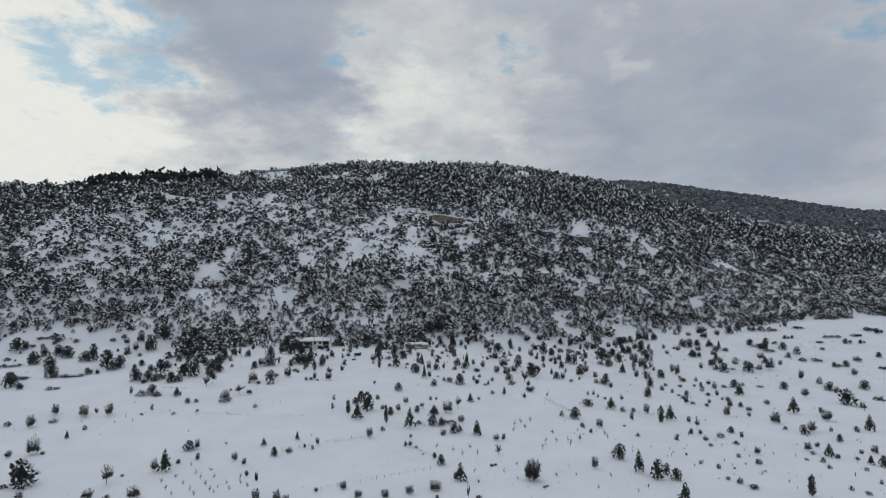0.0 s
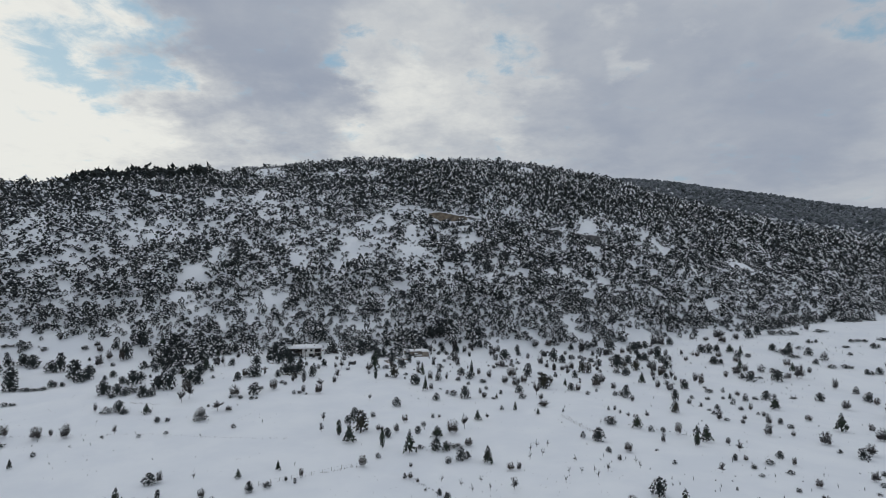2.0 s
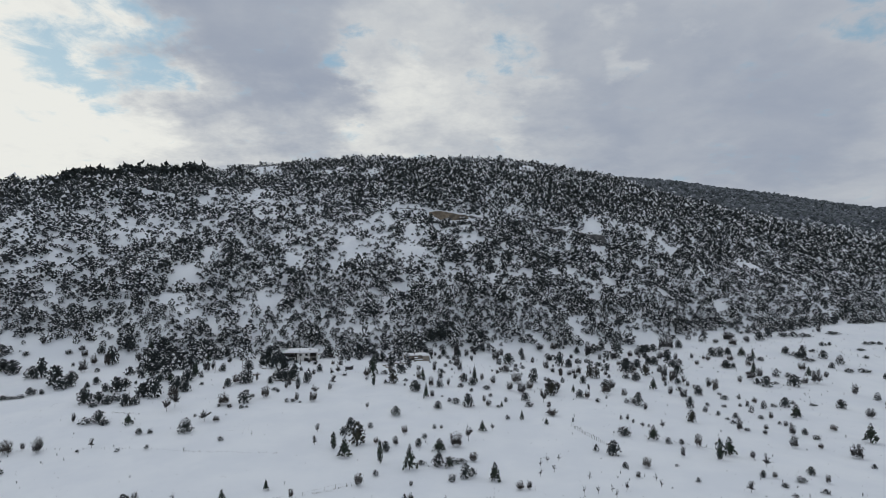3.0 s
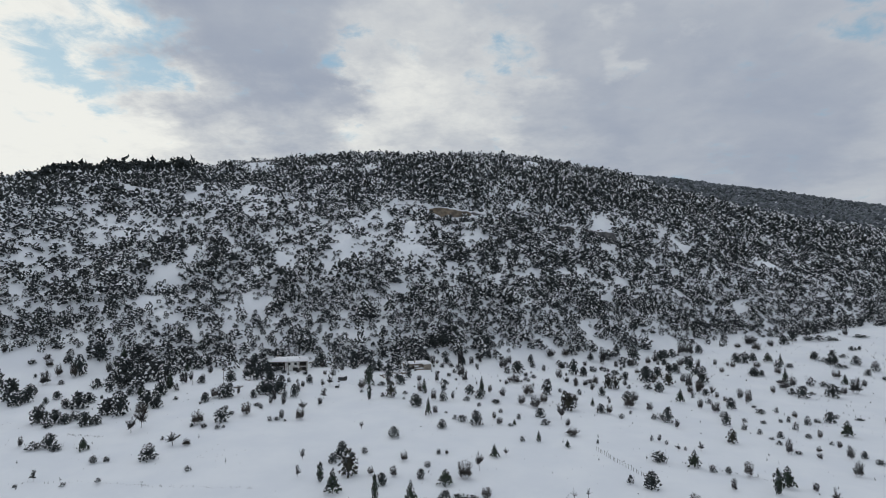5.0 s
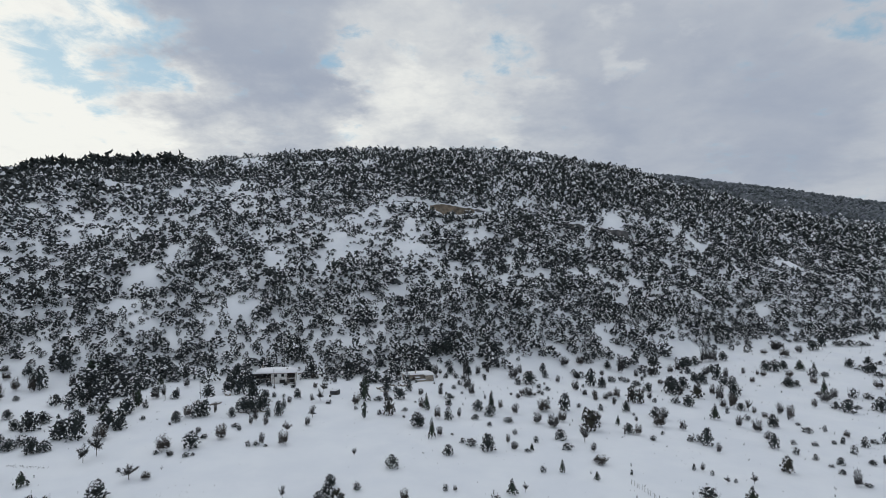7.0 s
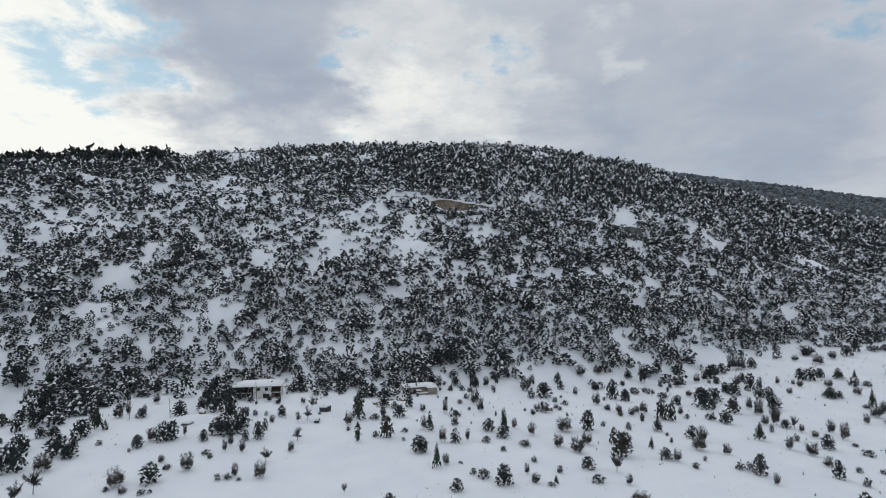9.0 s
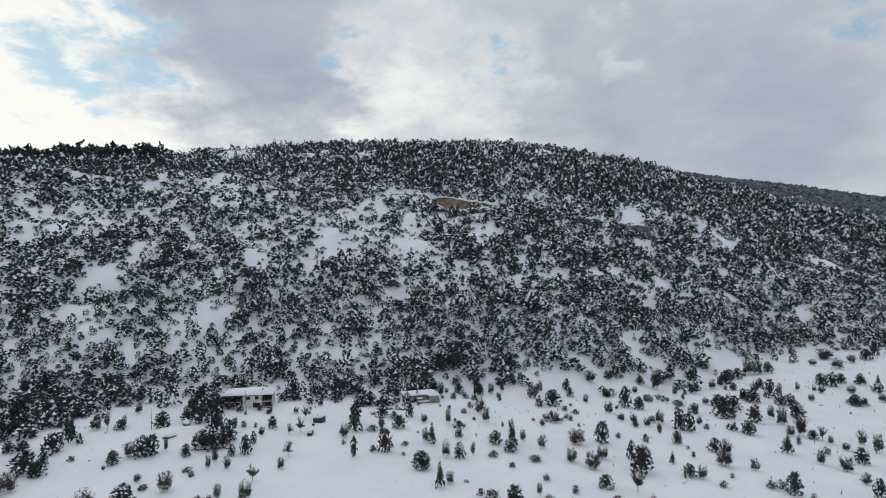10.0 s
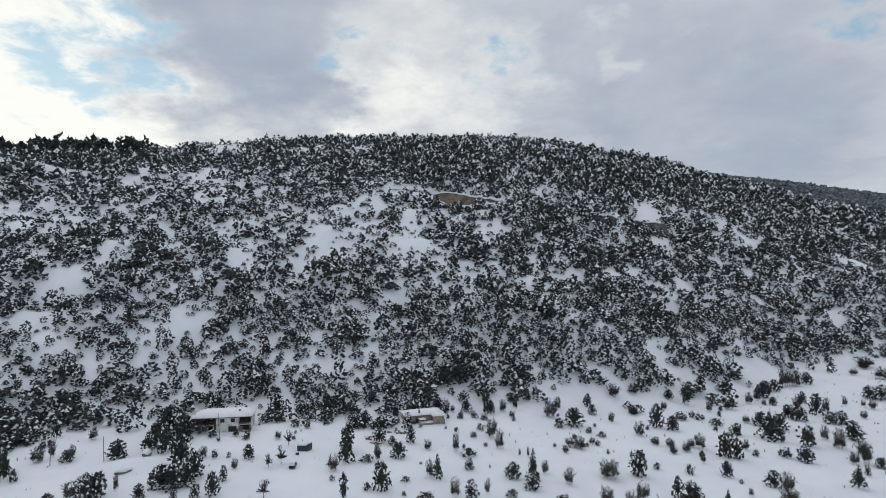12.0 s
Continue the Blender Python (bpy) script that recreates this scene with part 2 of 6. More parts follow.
# ---- trees and bushes ----
OCTA = np.array([(1, 0, 0), (0, 1, 0), (-1, 0, 0), (0, -1, 0), (0, 0, 1), (0, 0, -1)], float)
OCTA_TRIS = np.array([(0, 1, 4), (1, 2, 4), (2, 3, 4), (3, 0, 4), (1, 0, 5), (2, 1, 5), (3, 2, 5), (0, 3, 5)])


def crown_points(rng, n, form):
    """Clump centres and sizes in a crown 1 high and about 1 wide. form: cone, round, shrub or pillar."""
    k = (np.arange(n) + rng.uniform(0, 1, n)) / n
    turn = np.arange(n) * 2.4 + rng.uniform(-0.5, 0.5, n)
    if form == "cone":
        z = 0.10 + 0.86 * k
        reach = 0.46 * (1 - k) ** 0.8 * rng.uniform(0.45, 1.08, n) + 0.02
        size = 0.07 + 0.14 * (1 - k)
    elif form == "pillar":
        z = 0.08 + 0.86 * k
        reach = 0.40 * np.sin(math.pi * np.clip(k * 0.85 + 0.12, 0, 1)) ** 0.7 * rng.uniform(0.4, 1.05, n)
        size = np.full(n, 0.17)
    elif form == "round":
        z = 0.03 + 0.87 * k
        reach = 0.46 * np.sin(math.pi * np.clip(k * 0.72 + 0.26, 0, 1)) ** 0.6 * rng.uniform(0.45, 1.1, n)
        size = rng.uniform(0.11, 0.19, n)
    else:
        z = 0.10 + 0.62 * k
        reach = 0.5 * np.sqrt(np.clip(1 - k * k, 0, 1)) * rng.uniform(0.3, 1.1, n)
        size = rng.uniform(0.12, 0.22, n)
    centres = np.stack([reach * np.cos(turn), reach * np.sin(turn), z + rng.uniform(-0.05, 0.05, n)], 1)
    return centres, size * rng.uniform(0.75, 1.25, n)


def forest(name, label, spots, heights, widths, templates, materials):
    """Many trees that nobody could count, as one object. spots: x, y of each."""
    rng = np.random.RandomState(len(spots))
    V, F, S, offset = [], [], [], 0
    z = ground(spots[:, 0], spots[:, 1])
    pick = rng.randint(0, len(templates), len(spots))
    for k, (tv, tf, ts) in enumerate(templates):
        me = np.where(pick == k)[0]
        if not len(me):
            continue
        turn = rng.uniform(0, 2 * math.pi, len(me))
        c, s = np.cos(turn)[:, None], np.sin(turn)[:, None]
        lean = rng.uniform(-0.1, 0.1, (2, len(me), 1))
        w, h = widths[me][:, None], heights[me][:, None]
        x = (tv[None, :, 0] * c - tv[None, :, 1] * s) * w + lean[0] * h * tv[None, :, 2] + spots[me, 0][:, None]
        y = (tv[None, :, 0] * s + tv[None, :, 1] * c) * w + lean[1] * h * tv[None, :, 2] + spots[me, 1][:, None]
        zz = tv[None, :, 2] * h + z[me][:, None] - 0.15
        V.append(np.stack([x, y, zz], -1).reshape(-1, 3))
        F.append((tf[None] + offset + len(tv) * np.arange(len(me))[:, None, None]).reshape(-1, 3))
        S.append(np.tile(ts, len(me)))
        offset += len(tv) * len(me)
    me = mesh_of(name, np.concatenate(V), np.concatenate(F), np.concatenate(S), materials)
    return tagged(new(name, me), label, "trees", kind="stuff")


# bare places on the hillside: x, y, half width, half depth
CLEARINGS_LEFT = ((-223, 768, 28, 37), (-197, 642, 4, 35), (-266, 605, 6, 13), (-294, 601, 11, 8), (-246, 519, 5, 16), (-237, 608, 12, 10), (-196, 549, 6, 8), (-236, 639, 8, 34), (-157, 506, 5, 8),
                  (-179, 484, 7, 12), (-189, 464, 11, 5), (-216, 480, 7, 8), (-120, 516, 5, 17), (-124, 574, 3, 8), (-102, 540, 4, 5), (-90, 494, 4, 10), (-81, 520, 9, 19), (-87, 504, 3, 13))
CLEARINGS_MIDDLE = ((-59, 586, 9, 13), (-61, 622, 10, 16), (-131, 780, 11, 35), (-91, 745, 7, 45), (-78, 782, 8, 31), (-149, 756, 12, 20), (-28, 541, 5, 18), (-35, 527, 3, 5), (-17, 532, 4, 7), (-31, 570, 6, 6), (17, 554, 6, 14), (27, 561, 4, 12),
                    (109, 836, 17, 45), (120, 813, 10, 38), (114, 722, 4, 29), (52, 652, 5, 21), (47, 611, 4, 7), (7, 516, 5, 5), (19, 517, 4, 5), (51, 476, 5, 9), (49, 486, 3, 5), (68, 520, 7, 6), (71, 508, 4, 10))
CLEARINGS_RIGHT = ((151, 648, 10, 24), (153, 604, 4, 16), (96, 535, 8, 11), (124, 547, 8, 7), (107, 553, 5, 6), (146, 557, 6, 15), (183, 591, 4, 8), (229, 633, 8, 10), (290, 716, 7, 18), (210, 582, 9, 6), (274, 584, 4, 11), (246, 559, 5, 7), (255, 599, 10, 7), (315, 635, 14, 18))
CLEARINGS_LOW = ((-181, 437, 5, 8), (-165, 443, 4, 5), (-187, 430, 7, 6), (-166, 423, 3, 5), (-126, 445, 5, 5), (-118, 449, 2, 5), (-121, 427, 4, 5), (-107, 449, 2, 5), (-44, 463, 5, 5), (-69, 438, 3, 5), (-58, 437, 4, 5), (-41, 450, 3, 5), (98, 485, 4, 5), (6, 456, 3, 5))
# thick stands
THICKETS = ((-153, 452, 13, 7), (-218, 496, 16, 6), (-228, 482, 7, 10), (-208, 626, 12, 5), (-103, 664, 19, 45), (-97, 590, 20, 26), (-78, 552, 7, 5), (-126, 609, 7, 45), (-18, 678, 25, 45), (4, 542, 14, 24), (-10, 552, 7, 15), (29, 662, 17, 45), (-44, 640, 11, 20), (61, 608, 25, 12))
THICKETS_RIGHT = ((31, 540, 10, 14), (104, 680, 20, 45), (73, 570, 10, 24), (191, 566, 17, 11), (122, 489, 20, 7), (11, 474, 11, 5), (46, 465, 3, 5), (-2, 440, 8, 5), (-52, 487, 9, 5), (257, 629, 26, 13), (62, 457, 11, 5), (389, 783, 43, 44), (187, 719, 34, 45), (276, 747, 38, 45))
# ledges that stay bare: x of both ends, y and depth
LEDGES = ((-16, 27, 599, 18), (-50, 46, 606, 15), (88, 124, 606, 9), (120, 162, 616, 9))


def hill_trees():
    rng = np.random.RandomState(11)
    cell = 3.3
    gx, gy = np.meshgrid(np.arange(-640, 660, cell), np.arange(320, 1010, cell))
    x, y = gx.ravel() + rng.uniform(-0.62, 0.62, gx.size) * cell, gy.ravel() + rng.uniform(-0.62, 0.62, gx.size) * cell
    s = rise(x, y)
    edge = np.interp(x, (-300, -190, -150, -100, 0, 60, 142, 206, 258, 400), (0.075, 0.055, -0.01, 0.0, 0.035, 0.04, 0.03, 0.03, 0.02, 0.0))
    edge = edge + 0.032 * lattice(x, y, 26, 21) + 0.026 * lattice(x, y, 9, 22)
    inside = (s > edge) & (s < 1.06)
    dens = 0.69 + 0.15 * lattice(x, y, 46, 23) + 0.17 * lattice(x, y, 19, 24) + 0.24 * lattice(x, y, 9, 26) + 0.16 * smooth(s, 0.40, 0.7)
    dens = dens + 0.16 * smooth(x, -70, 60) - 0.14 * smooth(s, 0.72, 0.9) + 0.16 * (1 - smooth(s, 0.12, 0.30))
    wx, wy = x + 4 * lattice(x, y, 9, 27) + 2 * lattice(x, y, 4, 28), y + 6 * lattice(x, y, 10, 29)
    for cx, cy, r, d in CLEARINGS_LEFT + CLEARINGS_MIDDLE + CLEARINGS_RIGHT + CLEARINGS_LOW:
        dens = dens - 0.85 * np.exp(-(((wx - cx) / (0.75 * r + 1)) ** 2 + ((wy - cy) / (0.75 * d + 1)) ** 2) ** 1.5)
    for cx, cy, r, d in THICKETS + THICKETS_RIGHT:
        dens = dens + 0.6 * np.exp(-((x - cx) / r) ** 2 - ((y - cy) / d) ** 2)
    for x0, x1, y0, d in LEDGES:
        dens = dens - 2.0 * ((x > x0) & (x < x1) & (y > y0) & (y < y0 + d))
    grove = smooth(x, -440, -400) * (1 - smooth(x, -292, -284)) * smooth(s, 0.84, 0.92)
    hidden = (s > 1.02) & (rng.uniform(0, 1, len(x)) < 0.5)
    keep = inside & ~hidden & (np.abs(x) < 0.8 * y + 15) & (rng.uniform(0, 1, len(x)) < np.clip(dens, 0.16, 0.95) * (0.65 + 0.35 * smooth(s - edge, 0.0, 0.03)) * np.where(s < 0.30, 1.0, 0.80) + 0.6 * grove)
    return x[keep], y[keep], s[keep], grove[keep], dens[keep]


hx, hy, hs, hg, hd = hill_trees()
rng = np.random.RandomState(5)
tall = rng.uniform(0, 1, len(hx)) < 0.16 + 0.70 * smooth(hs + 0.28 * smooth(hx, -150, 50) - 0.15, 0.35, 0.75)
hh = np.where(tall, 4.6 + 4.6 * rng.uniform(0, 1, len(hx)) ** 1.4, 2.0 + 2.9 * rng.uniform(0, 1, len(hx)) ** 1.2) + (4.2 + 2.6 * lattice(hx, hy, 24, 36)) * hg + np.where(tall & (hs > 0.9), rng.uniform(-1.5, 2.0, len(hx)), 0)
hh = hh * (1.16 + 0.20 * lattice(hx, hy, 9, 37)) * rng.choice((0.55, 0.8, 1.0, 1.2), len(hx)) * (0.62 + 0.48 * np.clip(hd, 0, 0.9)) * (1 - 0.2 * smooth(hs, 0.8, 0.95) * (hg < 0.3))
hw = np.where(tall, hh * rng.uniform(0.7, 1.0, len(hx)), hh * rng.uniform(1.0, 1.5, len(hx)))


def lobed(rng, lobes, leaves, form, snow, spread=1.0, sides=4, frost_haze=0.12):
    """A crown of many small tufts: each a dark uneven body with sprays standing out of it, and on many a sagging pad of snow. Returns verts, tris, slots (1: snow, 2: dusted)."""
    centres, _ = crown_points(rng, lobes, form)
    centres[:, :2] *= 0.92
    V, F, S = [], [], []
    base = 0
    ring = np.arange(sides)
    body_tris = np.array([(i, (i + 1) % sides, sides) for i in ring] + [((i + 1) % sides, i, sides + 1) for i in ring])
    heap = rng.normal(0, 1, 3) * (1, 1, 0.4)
    heap = heap / np.linalg.norm(heap)
    load = centres @ heap * 0.9 + centres[:, 2] * 0.7 + rng.normal(0, 0.14, lobes)
    laden = (load >= np.quantile(load, max(0.0, 1 - snow * 0.7))) & (rng.uniform(0, 1, lobes) < 2.2 * snow)
    for c, white in zip(centres, laden):
        rad = 0.60 / math.sqrt(lobes) * rng.uniform(0.7, 1.3) * spread * (1.3 - 0.85 * c[2] if form == "cone" else 1.0)
        t = ring * 2 * math.pi / sides + rng.uniform(0, 2 * math.pi) + rng.uniform(-0.35, 0.35, sides)
        reach = rng.uniform(0.7, 1.25, sides)
        tilt = rng.normal(0, 0.25, 2)
        body = np.stack([reach * np.cos(t), reach * np.sin(t), rng.uniform(-0.25, 0.25, sides) + reach * (tilt[0] * np.cos(t) + tilt[1] * np.sin(t))], 1)
        poles = np.stack([rng.normal(0, 0.3, 2), rng.normal(0, 0.3, 2), np.array((0.8, -0.7)) * rng.uniform(0.7, 1.1, 2)], 1)
        V.append(c + np.concatenate([body, poles]) * rad)
        F.append(body_tris + base)
        S.append(np.full(2 * sides, 2 if rng.uniform() < frost_haze else 0))
        base += sides + 2
        if leaves:
            d = rng.normal(0, 1, (leaves, 3)) + (c - (0, 0, 0.4)) * 2
            d = d / np.linalg.norm(d, axis=1, keepdims=True)
            side = np.cross(d, rng.normal(0, 1, (leaves, 3)))
            side = side / (np.linalg.norm(side, axis=1, keepdims=True) + 1e-6) * rad * rng.uniform(0.25, 0.5, (leaves, 1))
            root = c + d * rad * rng.uniform(0.4, 0.8, (leaves, 1))
            tip = c + d * rad * rng.uniform(1.2, 1.9, (leaves, 1))
            V.append(np.stack([root - side, root + side, tip], 1).reshape(-1, 3))
            F.append(np.arange(3 * leaves).reshape(-1, 3) + base)
            S.append(np.where(rng.uniform(0, 1, leaves) < 0.3, 2, 0))
            base += 3 * leaves
        if white:
            k = max(3, sides)
            t = np.arange(k) * 2 * math.pi / k + rng.uniform(0, 2 * math.pi) + rng.uniform(-0.35, 0.35, k)
            reach = rad * rng.uniform(0.7, 1.4, k)
            shift = rng.normal(0, 0.3 * rad, 2) + c[:2] * 0.25
            rim = np.stack([c[0] + shift[0] + reach * np.cos(t), c[1] + shift[1] + reach * np.sin(t), c[2] + rad * rng.uniform(-0.6, 0.3, k)], 1)
            V.append(np.concatenate([rim, [(c[0] + shift[0], c[1] + shift[1], c[2] + rad * rng.uniform(0.9, 1.25))]]))
            F.append(np.array([(i, (i + 1) % k, k) for i in range(k)]) + base)
            S.append(np.ones(k, int))
            base += k + 1
    return np.concatenate(V), np.concatenate(F), np.concatenate(S)


def templates(seed, count, lobes, leaves, forms, snow, spread, sides=4, frost_haze=0.12):
    out = []
    for i in range(count):
        r = np.random.RandomState(seed + i)
        out.append(lobed(r, lobes, leaves, forms[i % len(forms)], snow * r.uniform(0.5, 1.4), spread, sides, frost_haze))
    return out


grove = hg > 0.3
crest = (hs > 0.92) & ~grove
front = (hs < 0.16) & ~grove
near = (hs < 0.38) & ~grove & ~front
rest = ~front & ~near & ~grove & ~crest
spots = np.stack([hx, hy], 1)
# name, which, tufts, sprays, forms, snow, spread, sides, label, needles
sets = (("forest_front", front & ~tall, 28, 0, ("shrub", "round", "round"), 0.34, 1.12, 3, "dense snow-dusted evergreen scrub at the hill's foot", SCRUB),
        ("forest_front", front & tall, 36, 0, ("round", "cone", "round"), 0.32, 0.95, 3, "snow-laden pines among scrub at the hill's foot", FOREST_NEEDLES),
        ("forest_lower", near & ~tall, 13, 0, ("shrub", "round"), 0.33, 1.12, 3, "dense snow-dusted evergreen scrub on the lower hillside", SCRUB),
        ("forest_lower", near & tall, 17, 0, ("round", "cone", "round"), 0.28, 0.95, 3, "snow-laden pines among scrub on the lower hillside", FOREST_NEEDLES),
        ("forest_back", rest & ~tall, 7, 0, ("shrub", "round"), 0.36, 1.1, 3, "snow-dusted evergreen scrub on the upper hillside", SCRUB),
        ("forest_back", rest & tall, 9, 0, ("round", "cone", "round"), 0.30, 1.0, 3, "dark pine forest with snow towards the crest", FOREST_NEEDLES),
        ("forest_crest", crest, 8, 0, ("round", "round", "cone"), 0.34, 0.9, 3, "dark pines standing along the crest of the hill", FOREST_NEEDLES),
        ("forest_grove", grove, 11, 1, ("round", "shrub", "round"), 0.10, 0.9, 3, "tall dark pine grove on the hilltop", NEEDLES))
for name, which, lobes, leaves, forms, snow, spread, sides, label, needles in sets:
    # extra pale tufts on back and crest imitate haze growing with distance
    forest(name, label, spots[which], hh[which], hw[which], templates(100 + 7 * lobes, 24, lobes, leaves, forms, snow, spread, sides, {"forest_crest": 0.36, "forest_back": 0.16}.get(name, 0.03)), (needles, SNOW, DUSTED))


def ridge_trees():
    r = np.random.RandomState(31)
    n = 24000
    x, y = r.uniform(200, 1450, n), r.uniform(1000, 1640, n)
    keep = (y > crest_y(x) + 60) & (y < ridge_y(x) + 16) & (r.uniform(0, 1, n) < 0.86 + 0.5 * lattice(x, y, 70, 33) + 0.4 * lattice(x, y, 26, 34))
    return np.stack([x[keep], y[keep]], 1)


far = ridge_trees()
# distance haze comes from the pale needle colour
forest("forest_far", "pine woods on a distant ridge, needles paled for haze", far, rng.uniform(6, 11, len(far)), rng.uniform(7, 11, len(far)), templates(300, 12, 1, 0, ("shrub", "round"), 0.0, 1.1, 3, 0.3), (HAZED_NEEDLES, SNOW, DUSTED))


# ---- single trees and bushes of the fields ----


def part(name, mesh, parent, label=""):
    ob = new(name, mesh)
    ob.parent = parent
    return tagged(ob, label)


def twig_mesh(segments):
    """Fine twigs, each a blade drawn out to a point: rows of start, end, radius."""
    a, b, r = (np.array([row[k] for row in segments], float) for k in range(3))
    u = np.cross(b - a, np.random.RandomState(len(a)).normal(0, 1, a.shape))
    u = u / (np.linalg.norm(u, axis=1, keepdims=True) + 1e-9) * r[:, None]
    return np.stack([a + u, a - u, b], 1).reshape(-1, 3), np.arange(3 * len(a)).reshape(-1, 3)


def limbs(segments, sides=3):
    """Tapered limbs: rows of start, end, start radius, end radius."""
    V, F = [], []
    for a, b, ra, rb in segments:
        a, b = np.asarray(a, float), np.asarray(b, float)
        d = b - a
        d = d / (np.linalg.norm(d) + 1e-9)
        u = np.cross(d, (0.3, 0.8, 0.5))
        u = u / (np.linalg.norm(u) + 1e-9)
        w = np.cross(d, u)
        base = len(V)
        for centre, r in ((a, ra), (b, rb)):
            for k in range(sides):
                t = 2 * math.pi * k / sides
                V.append(centre + r * (u * math.cos(t) + w * math.sin(t)))
        for k in range(sides):
            m = (k + 1) % sides
            F += [(base + k, base + m, base + sides + m), (base + k, base + sides + m, base + sides + k)]
    return np.array(V), np.array(F)


def evergreen(seed, lobes, form, snow, needles, spread=0.62, trunk=0.035, lean=0.0):
    """An evergreen one metre high and wide, to be scaled: a trunk with limbs and a ragged crown of lobes and sprays."""
    r = np.random.RandomState(seed)
    thing = new("tree")
    top = 0.8 if form == "cone" else 0.5
    stem = [((0, 0, -0.06), (lean * top, 0, top), trunk, trunk * 0.4)]
    for k in range(5):
        z, t = 0.12 + 0.11 * k, 2.4 * k + seed
        stem.append(((lean * z, 0, z), (0.3 * math.cos(t), 0.3 * math.sin(t), z + 0.12), trunk * 0.35, trunk * 0.12))
    v, f = limbs(stem, 4)
    part("trunk", mesh_of("trunk", v, f, None, (BARK,)), thing)
    v, f, slots = lobed(r, lobes, 2, form, snow, spread, 3)
    v[:, :2] *= (1 + 0.13 * np.sin(3 * np.arctan2(v[:, 1], v[:, 0]) + seed) * np.cos(5 * v[:, 2] + seed))[:, None]
    v[:, 0] += lean * v[:, 2]
    heart = OCTA * (0.24, 0.24, 0.36) * (1.0 if form != "pillar" else 0.9) + (lean * 0.4, 0, 0.43)
    v, f, slots = np.concatenate([v, heart]), np.concatenate([f, OCTA_TRIS + len(v)]), np.concatenate([slots, np.zeros(8, int)])
    part("crown", mesh_of("crown", v, f, slots, (needles, SNOW, DUSTED)), thing)
    return thing


def leafless(seed, stems, forks, twigs, trunk, spread, twig_radius, material):
    """A leafless tree or bush one metre high and wide: stems, forking limbs and a rounded haze of twigs."""
    r = np.random.RandomState(seed)
    thing = new("tree")
    stem, fine = [], []
    bush = stems > 1
    for k in range(stems):
        t = 2 * math.pi * (k + r.uniform(-0.3, 0.3)) / stems
        wide = spread * r.uniform(0.35, 1.0) if bush else 0.03
        low = np.array((0.28 * wide * math.cos(t), 0.28 * wide * math.sin(t), -0.08))
        mid = np.array((wide * 0.6 * math.cos(t), wide * 0.6 * math.sin(t), r.uniform(0.10, 0.28) if bush else r.uniform(0.24, 0.34)))
        stem.append((low, mid, trunk, trunk * 0.7))
        for j in range(forks):
            u = t + 2 * math.pi * j / forks * (0.5 if bush else 1.0) + r.uniform(-0.6, 0.6)
            lift, ring = r.uniform(-0.8, 0.95), r.uniform(0.5, 1.0)
            reach = spread * 0.86 * ring * math.sqrt(1 - lift * lift)
            tip = np.array((reach * math.cos(u), reach * math.sin(u), (0.46 + 0.42 * lift) if bush else (0.56 + 0.38 * lift)))
            if bush:
                stem.append((mid, tip, trunk * 0.45, trunk * 0.12))
            else:
                elbow = (mid + tip) / 2 + r.uniform(-0.05, 0.05, 3)
                stem += [(mid, elbow, trunk * 0.5, trunk * 0.35), (elbow, tip, trunk * 0.35, trunk * 0.15)]
            for q in range(twigs):
                a = mid + (tip - mid) * r.uniform(0.1, 1.0)
                d = r.normal(0, 1, 3) + (math.cos(u) * 0.3, math.sin(u) * 0.3, 0.35)
                b = a + d / np.linalg.norm(d) * r.uniform(0.07, 0.2)
                b[2] = min(max(b[2], 0.02), 1.0)
                fine.append((a, b, twig_radius * r.uniform(0.6, 1.3)))
    v, f = limbs(stem, 3)
    part("trunk", mesh_of("trunk", v, f, None, (BARK,)), thing)
    v, f = twig_mesh(fine)
    part("crown", mesh_of("twigs", v, f, None, (material,)), thing)
    return thing


def thicket(seed):
    """A low bush: evergreen lobes half under snow, with bare shoots between."""
    r = np.random.RandomState(seed)
    thing = new("tree")
    v, f, slots = lobed(r, 40, 1, "shrub", 0.36, 1.1, 3)
    part("foliage", mesh_of("foliage", v, f, slots, (NEEDLES, SNOW, DUSTED)), thing)
    shoots = []
    for k in range(34):
        t, q = r.uniform(0, 2 * math.pi), r.uniform(0.05, 0.42)
        a = np.array((q * 0.9 * math.cos(t), q * 0.9 * math.sin(t), -0.05))
        shoots.append((a, a + (q * 0.5 * math.cos(t), q * 0.5 * math.sin(t), r.uniform(0.4, 0.95)), 0.009, 0.003))
    v, f = limbs(shoots, 3)
    part("crown", mesh_of("shoots", v, f, None, (TWIGS,)), thing)
    return thing


class Kind:
    """One kind of plant: a few forms built once, then copied to their places."""

    def __init__(self, name, label, category, group, builds):
        self.name, self.label, self.category, self.group, self.builds = name, label, category, group, builds
        self.made, self.count = {}, 0

    def __call__(self, x, y, h, w):
        k = (self.count * 7 + int(abs(x) * 3)) % len(self.builds)
        self.count += 1
        turn = (self.count * 137.5) % 360
        m = pose(x, y, ground_z(x, y) - 0.02, 0, 0, turn)
        if k not in self.made:
            thing = tagged(self.builds[k](), self.label, self.category, self.group)
            thing.name = self.name
            thing.matrix_basis = m @ Matrix.Diagonal((w, w, h, 1))
            self.made[k] = (thing, w, h)
            return thing
        thing, w0, h0 = self.made[k]
        return copy_thing(thing, m @ Matrix.Diagonal((w / w0, w / w0, h / h0, 1)))


def forms(build, seeds):
    return [lambda s=s: build(s) for s in seeds]


